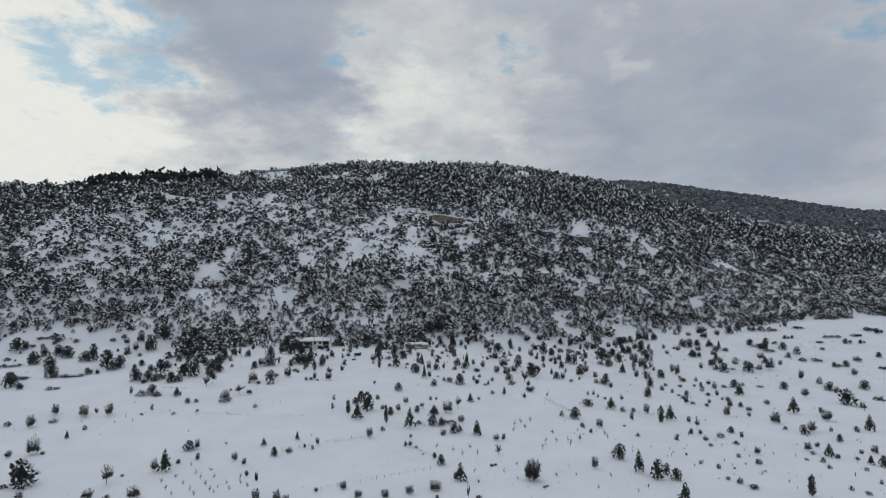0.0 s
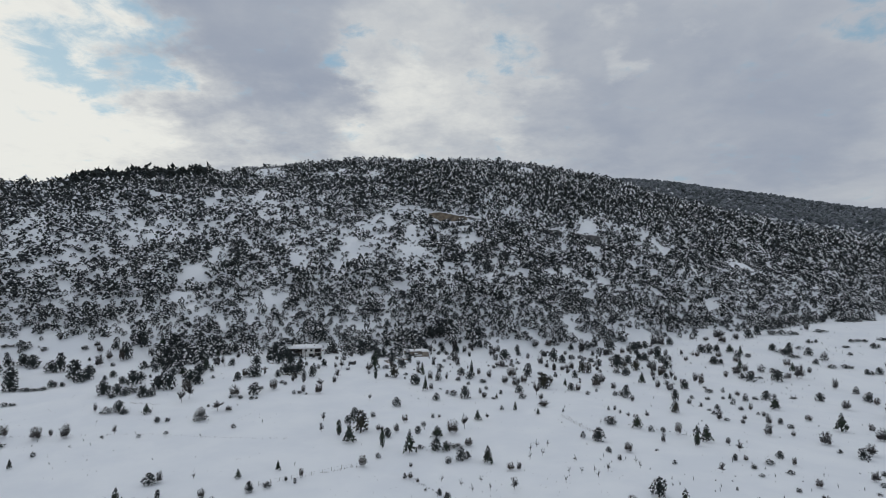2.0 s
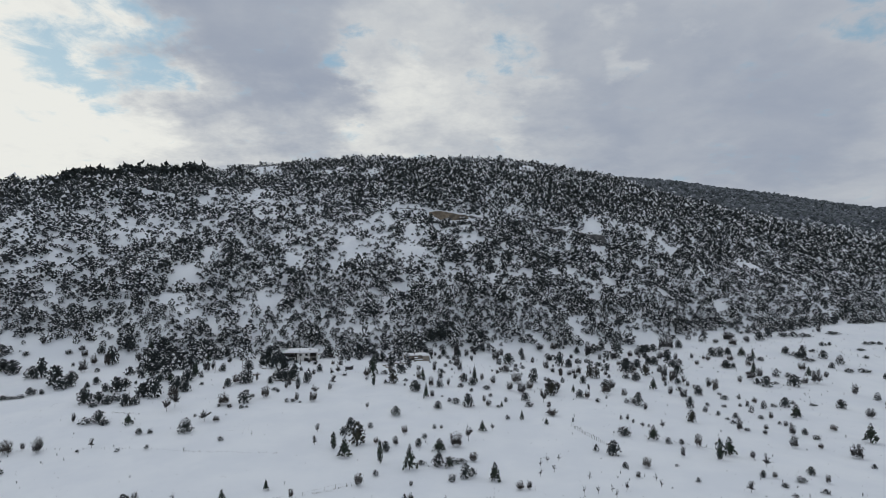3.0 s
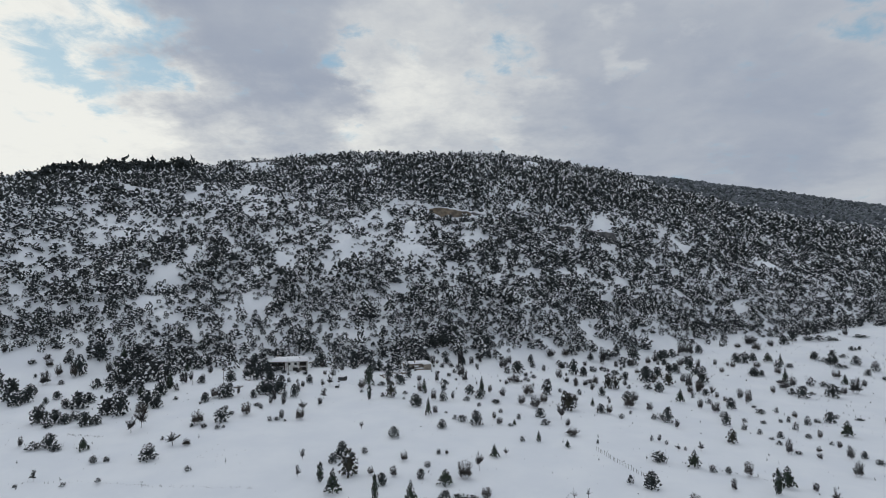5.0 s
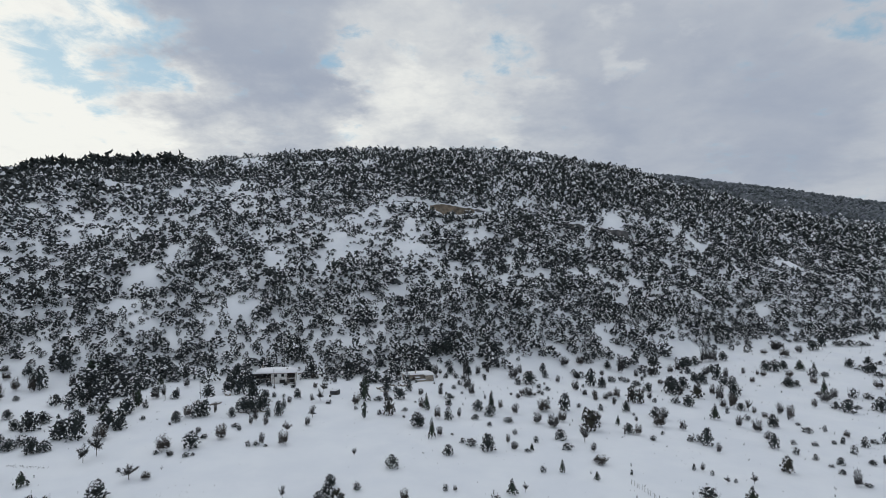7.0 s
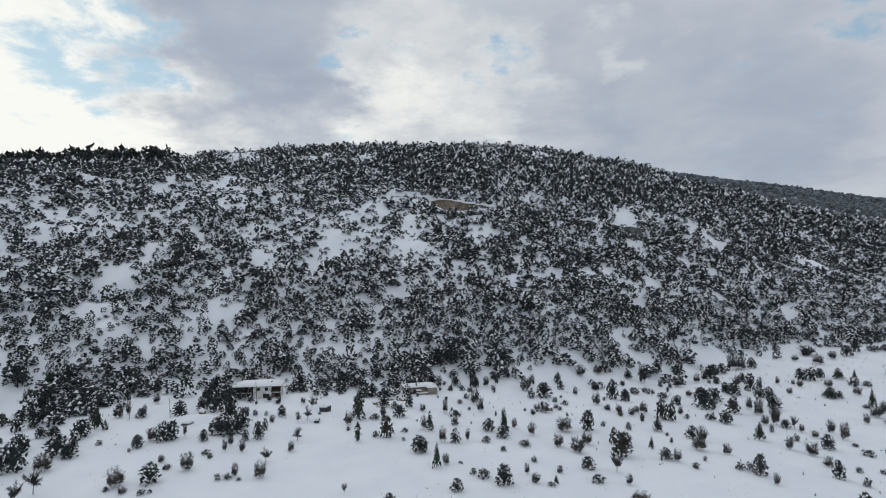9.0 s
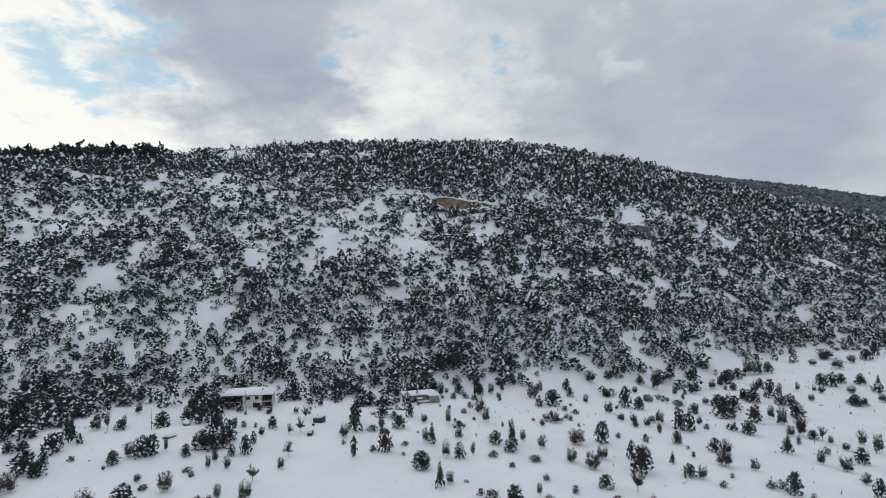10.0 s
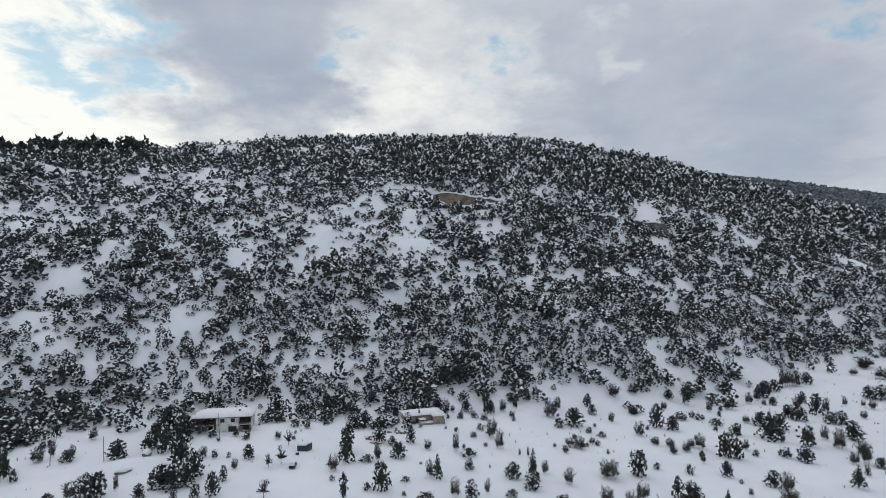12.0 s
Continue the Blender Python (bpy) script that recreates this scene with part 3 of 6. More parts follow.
pine = Kind("pine_tree", "young dark green pine dusted with snow, standing in deep snow", "tree", "pines of the fields",
            forms(lambda s: evergreen(s, 110, "cone", 0.08 + 0.05 * (s % 3), PINE_NEEDLES, 1.2, 0.03, 0.03 * (s % 3 - 1)), range(401, 406)))
juniper = Kind("juniper", "dark rounded juniper with snow caught in its branches", "tree", "junipers of the fields",
               forms(lambda s: evergreen(s, 150, "round", 0.10 + 0.08 * (s % 4), NEEDLES, 1.25, 0.03, 0.05 * (s % 3 - 1)), range(421, 429)))
column_juniper = Kind("column_juniper", "tall narrow dark juniper rising from the snow", "tree", "narrow junipers",
                      forms(lambda s: evergreen(s, 90, "pillar", 0.10, PINE_NEEDLES, 1.2, 0.04), range(441, 444)))
rusty_juniper = Kind("rusty_juniper", "brownish juniper mixed with bare twigs and snow", "tree", "brownish junipers",
                     forms(lambda s: evergreen(s, 95, "round", 0.20, RUSTY, 1.2, 0.035), range(451, 454)))
bare_tree = Kind("bare_tree", "leafless grey tree with spreading branches in snow", "tree", "leafless trees",
                 forms(lambda s: leafless(s, 1, 15, 80, 0.026, 0.55, 0.007, TWIGS), range(461, 465)))
bare_shrub = Kind("bare_shrub", "leafless grey-brown bush with upright twigs in snow", "bush", "leafless bushes",
                  forms(lambda s: leafless(s, 8, 6, 30, 0.007, 0.56, 0.009, (TWIGS, BROWN_TWIGS)[s % 3 == 0]), range(471, 477)))
brown_bush = Kind("brown_bush", "dense rounded brown leafless bush in snow", "bush", "brown bushes",
                  forms(lambda s: leafless(s, 8, 7, 90, 0.012, 0.54, 0.005, BROWN_TWIGS), range(481, 483)))
sapling = Kind("orchard_sapling", "small leafless pruned orchard sapling in snow", "tree", "orchard saplings",
               forms(lambda s: leafless(s, 1, 6, 8, 0.045, 0.6, 0.03, TWIGS), range(491, 495)))
low_shrub = Kind("low_shrub", "low evergreen scrub half buried in snow", "bush", "low scrub of the fields", forms(thicket, range(501, 506)))


def stalks():
    """Dry grass and weed tips that poke through the snow, too many to count."""
    r = np.random.RandomState(77)
    n = 5200
    x, y = r.uniform(-190, 210, n), r.uniform(140, 470, n)
    keep = (r.uniform(-0.2, 1, n) < 0.02 + 0.10 * smooth(x, 0, 80) + 0.6 * lattice(x, y, 24, 78) + 0.4 * lattice(x, y, 7, 79)) & (y < foot_y(x) + 5)
    x, y = x[keep], y[keep]
    for x0, y0, x1, y1, _ in BANKS:
        f = r.uniform(0, 1, 50)
        x, y = np.append(x, x0 + (x1 - x0) * f), np.append(y, y0 + (y1 - y0) * f + r.uniform(-0.6, 0.6, 50))
    z = ground(x, y)
    seg = []
    for a, b, c in zip(x, y, z):
        for k in range(2):
            h = r.uniform(0.15, 0.6)
            seg.append(((a, b, c - 0.1), (a + r.uniform(-0.25, 0.25), b + r.uniform(-0.2, 0.2), c + h), 0.028, 0.012))
    v, f = limbs(seg, 3)
    tagged(new("dry_stalks", mesh_of("dry_stalks", v, f, None, (BROWN_TWIGS,))), "dry weed stalks poking through the field snow", "weeds", kind="stuff")


stalks()


def low_brush():
    """Small leafless tufts dotted over the snow, too many to count."""
    r = np.random.RandomState(178)
    n = 9000
    x, y = r.uniform(-260, 380, n), r.uniform(150, 560, n)
    wanted = -0.06 + 0.20 * smooth(x, 0, 120) + 0.22 * lattice(x, y, 30, 181) + 0.16 * lattice(x, y, 10, 182) + 0.16 * smooth(y - foot_y(x), -70, -5)
    keep = (r.uniform(0, 1, n) < wanted) & (y < foot_y(x) + 4) & (np.abs(x) < 0.8 * y)
    segments = []
    for a, b, c in zip(x[keep], y[keep], ground(x[keep], y[keep])):
        h, w = r.uniform(0.5, 1.9), r.uniform(0.25, 0.7)
        for k in range(14):
            t, q = r.uniform(0, 2 * math.pi), r.uniform(0.1, 1.0)
            low = (a + 0.25 * w * q * math.cos(t), b + 0.25 * w * q * math.sin(t), c - 0.1 + h * r.uniform(0, 0.4))
            segments.append((low, (a + w * q * math.cos(t), b + w * q * math.sin(t), c + h * r.uniform(0.45, 1.0)), 0.035))
    v, f = twig_mesh(segments)
    tagged(new("low_brush", mesh_of("low_brush", v, f, None, (TWIGS,))), "small leafless grey brush dotted over the field snow", "brush", kind="stuff")


low_brush()


def brush():
    """Loose brush along the hill's foot: leafless bushes and low scrub between the larger trees."""
    r = np.random.RandomState(91)
    for k in range(80):
        x = r.uniform(15, 175)
        y = foot_y(x) - r.uniform(-6, 62) * (0.6 + x / 300)
        if float(lattice(x, y, 14, 92)) < -0.15:
            continue
        h = r.uniform(1.2, 4.0)
        (bare_shrub if r.uniform() < 0.55 else low_shrub if r.uniform() < 0.6 else juniper)(x, y, h, h * r.uniform(0.7, 1.1))
    for k in range(60):
        x = r.uniform(-110, 10)
        y = foot_y(x) - r.uniform(-8, 16)
        h = r.uniform(1.2, 3.6)
        (bare_shrub if r.uniform() < 0.4 else low_shrub)(x, y, h, h * r.uniform(0.8, 1.1))
    for k in range(40):
        x = r.uniform(-285, -105)
        y = r.uniform(312, 330) - (x + 105) * 0.05 + r.uniform(0, 46)
        if float(lattice(x, y, 13, 93)) < 0.0:
            continue
        h = r.uniform(1.6, 4.4)
        (juniper if r.uniform() < 0.6 else bare_shrub if r.uniform() < 0.5 else low_shrub)(x, y, h, h * r.uniform(0.8, 1.1))


brush()
bare_tree(7.1, 162.0, 6.6, 1.3)
pine(68.3, 163.4, 5.5, 4.0)
bare_shrub(-44.4, 163.5, 2.8, 3.1)
bare_shrub(10.1, 164.0, 1.4, 2.7)
bare_shrub(-1.6, 164.3, 1.4, 1.5)
bare_shrub(-47.5, 164.8, 3.9, 3.1)
bare_shrub(-53.5, 165.2, 4.2, 3.1)
column_juniper(105.5, 165.5, 6.0, 3.1)
bare_shrub(-16.6, 165.6, 2.8, 3.5)
bare_shrub(-24.3, 165.7, 2.5, 3.5)
low_shrub(122.6, 166.6, 1.4, 2.0)
bare_shrub(-89.5, 167.1, 4.3, 5.1)
low_shrub(-97.4, 167.5, 1.4, 2.4)
bare_shrub(-103.0, 167.8, 3.6, 4.3)
sapling(56.8, 167.8, 2.1, 1.5)
bare_shrub(-9.7, 168.3, 2.9, 3.5)
sapling(-72.5, 168.3, 2.1, 1.5)
sapling(-79.3, 168.8, 2.1, 1.5)
low_shrub(119.9, 169.8, 1.8, 1.6)
bare_shrub(-124.9, 170.4, 2.2, 3.2)
bare_shrub(-2.3, 170.7, 3.7, 4.8)
bare_shrub(-37.5, 170.7, 1.5, 1.6)
low_shrub(92.0, 171.1, 1.8, 3.2)
sapling(46.1, 171.1, 2.2, 1.5)
sapling(-75.2, 171.8, 2.2, 1.5)
sapling(61.1, 171.9, 2.2, 1.5)
sapling(-63.6, 171.9, 2.2, 1.5)
sapling(-69.4, 172.0, 2.2, 1.5)
low_shrub(30.2, 172.2, 0.7, 1.4)
bare_shrub(-29.8, 172.4, 2.6, 3.2)
sapling(-82.9, 172.9, 2.2, 1.5)
low_shrub(31.2, 173.4, 0.5, 1.4)
sapling(-59.1, 174.5, 2.2, 1.6)
sapling(-72.1, 175.4, 2.2, 1.6)
low_shrub(90.2, 175.5, 2.3, 2.5)
sapling(10.8, 175.7, 2.2, 1.6)
sapling(-79.1, 176.0, 2.2, 1.6)
sapling(-66.2, 176.6, 2.2, 1.6)
sapling(-62.0, 176.9, 2.2, 1.6)
low_shrub(134.3, 177.1, 1.9, 1.2)
sapling(-86.8, 178.1, 2.3, 1.6)
pine(5.4, 178.2, 5.6, 4.4)
low_shrub(-135.4, 178.2, 1.5, 2.9)
brown_bush(27.7, 178.3, 7.7, 6.6)
bare_tree(-103.9, 178.4, 7.0, 5.2)
juniper(-130.0, 178.5, 8.9, 8.5)
low_shrub(88.3, 178.9, 1.5, 1.7)
juniper(72.3, 179.1, 3.9, 3.8)
bare_shrub(3.9, 179.2, 2.7, 2.1)
brown_bush(-58.0, 179.5, 3.5, 1.4)
rusty_juniper(66.8, 180.0, 6.3, 4.6)
sapling(52.5, 180.4, 2.3, 1.6)
sapling(-75.8, 180.8, 2.3, 1.6)
sapling(-63.5, 181.0, 2.3, 1.6)
sapling(35.6, 181.2, 2.3, 1.6)
sapling(-71.8, 181.4, 2.3, 1.6)
sapling(-84.0, 181.8, 2.3, 1.6)
sapling(42.0, 182.0, 1.4, 1.0)
juniper(70.8, 183.0, 4.0, 2.6)
bare_shrub(-62.4, 183.6, 2.4, 1.7)
sapling(19.4, 183.6, 2.3, 1.6)
low_shrub(-102.2, 184.2, 1.2, 1.3)
sapling(-78.7, 184.2, 2.3, 1.6)
sapling(10.1, 184.4, 2.3, 1.6)
pine(62.7, 185.0, 7.0, 4.2)
low_shrub(103.8, 186.0, 1.0, 1.1)
sapling(-75.1, 186.9, 2.4, 1.7)
bare_shrub(49.4, 187.8, 4.8, 3.1)
pine(-90.5, 188.1, 7.3, 4.7)
low_shrub(95.0, 188.3, 1.0, 0.9)
bare_shrub(-94.2, 188.5, 5.2, 3.1)
low_shrub(90.0, 188.6, 2.0, 1.8)
bare_shrub(16.0, 190.2, 1.2, 1.8)
low_shrub(139.9, 190.8, 1.6, 1.8)
juniper(-0.6, 191.0, 3.7, 3.2)
sapling(-83.4, 191.3, 3.4, 1.1)
bare_shrub(17.3, 191.4, 0.8, 1.8)
sapling(24.4, 191.6, 1.9, 1.3)
low_shrub(128.2, 191.6, 1.6, 1.8)
low_shrub(86.0, 192.7, 1.7, 1.4)
bare_shrub(-66.6, 193.4, 2.9, 1.8)
bare_shrub(106.1, 194.2, 2.5, 2.7)
bare_shrub(-89.2, 194.5, 1.9, 2.3)
juniper(149.2, 195.4, 4.2, 3.3)
juniper(-2.9, 196.5, 2.1, 1.9)
juniper(60.1, 196.9, 5.5, 5.2)
bare_shrub(-71.3, 197.4, 3.4, 2.8)
low_shrub(-84.1, 198.0, 3.0, 1.9)
pine(147.0, 198.3, 3.3, 2.7)
low_shrub(130.7, 198.5, 2.6, 1.9)
sapling(6.7, 200.5, 2.6, 1.8)
low_shrub(-6.9, 200.6, 0.9, 0.9)
low_shrub(126.6, 201.2, 1.1, 1.9)
sapling(12.0, 201.3, 2.6, 1.8)
juniper(-58.9, 201.5, 3.5, 2.9)
low_shrub(103.2, 201.6, 1.7, 1.9)
low_shrub(85.2, 202.1, 1.3, 0.9)
bare_tree(19.4, 202.7, 4.0, 3.2)
low_shrub(145.7, 203.1, 1.5, 1.7)
bare_shrub(-153.5, 204.0, 3.1, 2.9)
low_shrub(139.9, 204.6, 2.2, 2.4)
sapling(3.6, 204.8, 2.6, 1.8)
low_shrub(-54.7, 204.9, 2.0, 2.9)
bare_shrub(-9.5, 205.8, 1.8, 1.5)
bare_shrub(112.2, 206.1, 3.1, 2.9)
low_shrub(-143.2, 206.4, 1.5, 1.9)
bare_shrub(-146.7, 206.5, 7.5, 5.8)
pine(138.4, 206.9, 4.8, 4.2)
juniper(-91.2, 207.5, 3.8, 4.5)
sapling(9.8, 207.7, 2.6, 1.8)
low_shrub(-47.0, 207.8, 2.2, 1.2)
sapling(35.8, 207.9, 2.6, 1.9)
sapling(-2.2, 208.0, 2.6, 1.9)
bare_shrub(-50.0, 208.4, 1.8, 1.5)
bare_shrub(-88.8, 208.6, 4.5, 2.5)
low_shrub(133.8, 208.7, 1.8, 2.5)
bare_shrub(-11.9, 208.8, 2.7, 2.0)
low_shrub(-13.6, 209.8, 2.2, 1.5)
bare_shrub(152.7, 210.6, 2.3, 2.0)
sapling(-79.4, 211.3, 2.7, 1.9)
bare_shrub(-46.0, 211.5, 3.2, 2.0)
pine(-65.7, 211.6, 3.1, 2.4)
sapling(46.9, 212.2, 2.7, 1.9)
bare_shrub(159.0, 212.4, 3.6, 3.5)
bare_shrub(135.2, 213.9, 4.1, 3.5)
low_shrub(99.3, 213.9, 1.4, 2.0)
sapling(42.4, 215.2, 2.7, 1.9)
sapling(38.5, 216.0, 2.7, 1.9)
sapling(46.9, 216.5, 2.8, 1.9)
bare_tree(87.9, 216.7, 3.8, 3.0)
low_shrub(110.5, 217.5, 1.9, 2.6)
bare_tree(51.6, 217.5, 3.0, 1.7)
pine(-55.0, 217.9, 3.4, 2.0)
bare_shrub(20.1, 218.5, 3.3, 3.1)
bare_shrub(23.0, 219.2, 3.3, 2.1)
bare_shrub(142.1, 219.2, 2.4, 2.6)
sapling(62.7, 220.0, 2.8, 2.0)
bare_shrub(-28.0, 220.0, 4.2, 3.6)
bare_shrub(-12.3, 220.2, 1.9, 1.6)
sapling(-50.5, 221.1, 1.7, 0.9)
pine(-144.7, 221.9, 3.5, 2.0)
low_shrub(101.2, 222.1, 1.9, 2.6)
low_shrub(0.0, 223.7, 2.9, 2.6)
low_shrub(75.9, 224.6, 1.9, 1.6)
sapling(63.1, 225.3, 2.9, 2.0)
pine(13.2, 225.3, 5.9, 4.6)
juniper(155.5, 226.2, 3.4, 2.7)
bare_shrub(117.4, 226.7, 3.4, 2.1)
juniper(4.2, 226.7, 4.9, 3.8)
sapling(42.9, 226.8, 2.9, 2.0)
low_shrub(109.3, 227.3, 2.4, 3.7)
bare_shrub(58.4, 227.6, 2.4, 2.1)
low_shrub(-23.9, 227.8, 2.4, 2.1)
low_shrub(6.5, 228.8, 3.4, 3.2)
sapling(28.2, 230.1, 2.9, 2.1)
bare_shrub(102.9, 230.4, 2.5, 2.2)
juniper(99.3, 230.8, 2.5, 2.2)
low_shrub(-143.7, 231.3, 2.5, 2.2)
pine(-13.5, 232.8, 8.1, 5.2)
sapling(33.2, 233.6, 3.0, 2.1)
juniper(117.3, 234.8, 2.9, 3.2)
pine(-0.7, 235.2, 4.0, 3.2)
juniper(-4.4, 236.3, 4.6, 4.5)
bare_shrub(-169.1, 236.4, 6.1, 5.0)
juniper(57.2, 236.5, 2.0, 2.3)
bare_shrub(64.3, 236.8, 4.1, 3.9)
juniper(148.6, 237.0, 4.1, 4.5)
low_shrub(-10.0, 237.1, 2.0, 2.8)
low_shrub(-179.4, 237.8, 2.6, 3.4)
column_juniper(-23.6, 238.4, 7.7, 2.8)
low_shrub(75.2, 238.9, 1.0, 1.7)
low_shrub(-0.4, 239.1, 2.6, 4.9)
sapling(29.8, 239.3, 3.0, 2.1)
low_shrub(3.2, 240.3, 1.7, 4.9)
bare_tree(106.4, 241.2, 5.2, 3.3)
low_shrub(162.5, 241.4, 2.6, 1.7)
bare_shrub(154.6, 241.6, 5.2, 5.1)
low_shrub(-163.3, 241.8, 2.1, 4.0)
low_shrub(173.7, 242.2, 3.1, 2.8)
bare_shrub(7.6, 242.3, 3.6, 4.0)
sapling(32.7, 243.1, 3.1, 2.2)
sapling(36.8, 243.6, 3.1, 2.2)
low_shrub(144.9, 244.0, 2.1, 2.3)
pine(-36.4, 244.1, 7.2, 5.5)
pine(181.6, 245.2, 7.2, 5.0)
column_juniper(93.7, 247.6, 7.4, 3.8)
sapling(-93.1, 248.5, 1.9, 1.0)
bare_shrub(-155.1, 248.6, 5.9, 5.3)
low_shrub(-130.3, 248.8, 1.1, 1.5)
low_shrub(-116.4, 248.9, 1.6, 1.8)
bare_shrub(-144.4, 249.1, 6.4, 4.7)
juniper(57.0, 249.3, 5.4, 5.4)
bare_shrub(81.8, 249.7, 4.3, 2.4)
juniper(-22.8, 249.9, 3.8, 3.6)
bare_shrub(-168.2, 250.0, 5.4, 4.1)
low_shrub(-106.7, 250.0, 1.6, 1.8)
pine(-3.9, 250.8, 4.7, 5.7)
bare_shrub(107.0, 250.9, 3.2, 2.4)
bare_shrub(-151.1, 251.3, 3.2, 2.1)
column_juniper(-41.5, 251.7, 5.9, 3.0)
bare_tree(-127.6, 252.6, 4.0, 2.5)
pine(99.7, 252.9, 6.9, 5.1)
low_shrub(52.2, 253.5, 3.3, 2.4)
juniper(-11.5, 254.8, 3.3, 3.0)
bare_tree(-49.1, 255.6, 4.0, 2.5)
bare_shrub(2.0, 256.0, 6.6, 6.0)
bare_shrub(148.0, 256.3, 6.1, 6.0)
bare_shrub(-19.9, 256.4, 3.9, 3.0)
rusty_juniper(-33.8, 257.0, 8.5, 6.7)
bare_shrub(-27.1, 257.8, 3.3, 2.4)
bare_shrub(91.9, 260.4, 5.6, 3.7)
low_shrub(-85.3, 261.2, 2.2, 2.5)
bare_tree(7.0, 263.1, 6.7, 3.6)
low_shrub(87.0, 263.2, 2.8, 2.5)
bare_shrub(175.3, 263.3, 5.7, 6.2)
low_shrub(-9.6, 264.2, 2.3, 2.5)
low_shrub(82.5, 264.6, 3.4, 2.5)
bare_shrub(131.4, 266.5, 6.3, 3.8)
bare_shrub(141.8, 266.8, 2.9, 2.5)
low_shrub(-118.5, 267.2, 3.2, 3.1)
sapling(-75.6, 267.4, 2.1, 0.8)
juniper(-40.7, 267.6, 3.5, 3.2)
low_shrub(-115.2, 268.6, 2.3, 2.5)
pine(78.6, 269.0, 5.7, 4.9)
bare_shrub(-17.4, 269.1, 4.0, 3.2)
juniper(-102.3, 270.0, 5.7, 6.2)
bare_tree(-51.3, 271.0, 3.7, 2.7)
juniper(-39.2, 271.9, 4.1, 4.6)
low_shrub(68.8, 273.8, 4.7, 5.8)
pine(13.0, 275.2, 4.6, 3.7)
low_shrub(-6.0, 275.7, 2.4, 1.9)
bare_shrub(-3.2, 275.7, 2.1, 1.6)
low_shrub(-31.4, 276.1, 3.0, 2.6)
bare_tree(17.1, 277.0, 3.3, 2.2)
pine(168.6, 277.3, 8.1, 6.3)
low_shrub(-138.0, 278.0, 2.9, 4.5)
pine(-128.5, 278.1, 4.4, 4.7)
low_shrub(-146.0, 278.7, 3.7, 4.9)
juniper(-39.5, 279.2, 3.5, 3.8)
low_shrub(148.4, 279.5, 2.4, 3.3)
juniper(-141.9, 280.4, 5.4, 5.5)
bare_shrub(184.1, 280.6, 4.2, 3.3)
bare_shrub(-152.1, 280.7, 4.6, 2.3)
bare_tree(-100.2, 283.1, 5.4, 5.8)
bare_shrub(129.9, 283.4, 2.5, 2.7)
bare_shrub(-95.7, 284.0, 3.0, 3.7)
bare_shrub(142.1, 285.1, 6.1, 3.4)
juniper(148.1, 286.5, 3.1, 2.7)
bare_tree(80.5, 286.6, 2.7, 2.4)
pine(40.6, 286.9, 2.9, 2.3)
bare_tree(89.1, 287.2, 3.9, 3.2)
low_shrub(83.5, 287.5, 1.7, 1.4)
bare_shrub(121.5, 287.8, 6.5, 3.3)
low_shrub(124.9, 288.1, 1.7, 3.3)
low_shrub(-106.3, 288.3, 1.7, 1.4)
low_shrub(-197.9, 289.2, 2.5, 3.9)
low_shrub(-195.1, 290.4, 1.6, 3.9)
sapling(-94.1, 290.5, 1.6, 1.1)
juniper(-213.8, 290.6, 3.6, 3.9)
bare_shrub(134.7, 291.4, 3.1, 2.4)
low_shrub(52.7, 291.4, 2.2, 1.2)
pine(31.1, 292.2, 4.3, 2.3)
low_shrub(24.9, 292.2, 2.7, 2.4)
juniper(-22.5, 292.3, 4.5, 4.9)
low_shrub(78.9, 293.0, 2.2, 1.5)
bare_shrub(165.5, 294.4, 3.2, 4.2)
juniper(-221.8, 294.8, 8.1, 8.8)
bare_tree(-121.1, 294.8, 6.9, 4.9)
bare_shrub(77.7, 296.9, 3.2, 2.0)
low_shrub(74.8, 297.0, 2.7, 1.5)
rusty_juniper(106.1, 298.3, 5.7, 4.6)
low_shrub(124.3, 298.4, 2.3, 2.5)
bare_shrub(147.5, 298.7, 3.2, 2.5)
bare_shrub(45.5, 299.9, 3.7, 6.0)
low_shrub(-90.9, 300.0, 1.8, 2.5)
bare_tree(-120.2, 300.2, 8.3, 5.4)
low_shrub(-156.6, 300.6, 3.2, 4.0)
bare_shrub(-96.5, 300.7, 2.4, 3.0)
low_shrub(-88.9, 300.8, 1.4, 1.5)
bare_tree(-35.9, 301.6, 3.4, 2.1)
low_shrub(146.6, 301.8, 1.9, 2.0)
low_shrub(220.2, 302.0, 3.9, 4.3)
low_shrub(-101.7, 302.2, 1.8, 2.0)
juniper(-142.9, 302.5, 5.9, 6.4)
juniper(-4.7, 304.4, 3.8, 4.2)
juniper(-139.9, 304.4, 3.8, 4.7)
juniper(-152.5, 304.9, 4.3, 4.7)
bare_shrub(-100.8, 305.0, 6.6, 6.7)
low_shrub(125.2, 305.1, 1.4, 2.1)
juniper(-156.7, 305.8, 5.7, 6.3)
juniper(-163.3, 306.1, 7.1, 7.7)
low_shrub(-228.9, 306.7, 3.3, 6.3)
juniper(-92.2, 307.4, 6.0, 6.6)
juniper(130.4, 307.9, 2.9, 3.2)
low_shrub(-224.4, 307.9, 2.1, 6.3)
juniper(216.7, 308.4, 8.7, 10.3)
low_shrub(22.6, 308.7, 1.4, 2.6)
low_shrub(-67.5, 309.0, 1.1, 1.6)
low_shrub(-73.6, 309.0, 2.5, 2.0)
juniper(9.1, 309.1, 6.3, 5.9)
low_shrub(-151.5, 309.3, 4.8, 5.2)
low_shrub(142.7, 309.6, 2.4, 3.2)
low_shrub(-71.1, 309.9, 2.2, 2.7)
bare_shrub(147.6, 310.0, 4.3, 2.6)
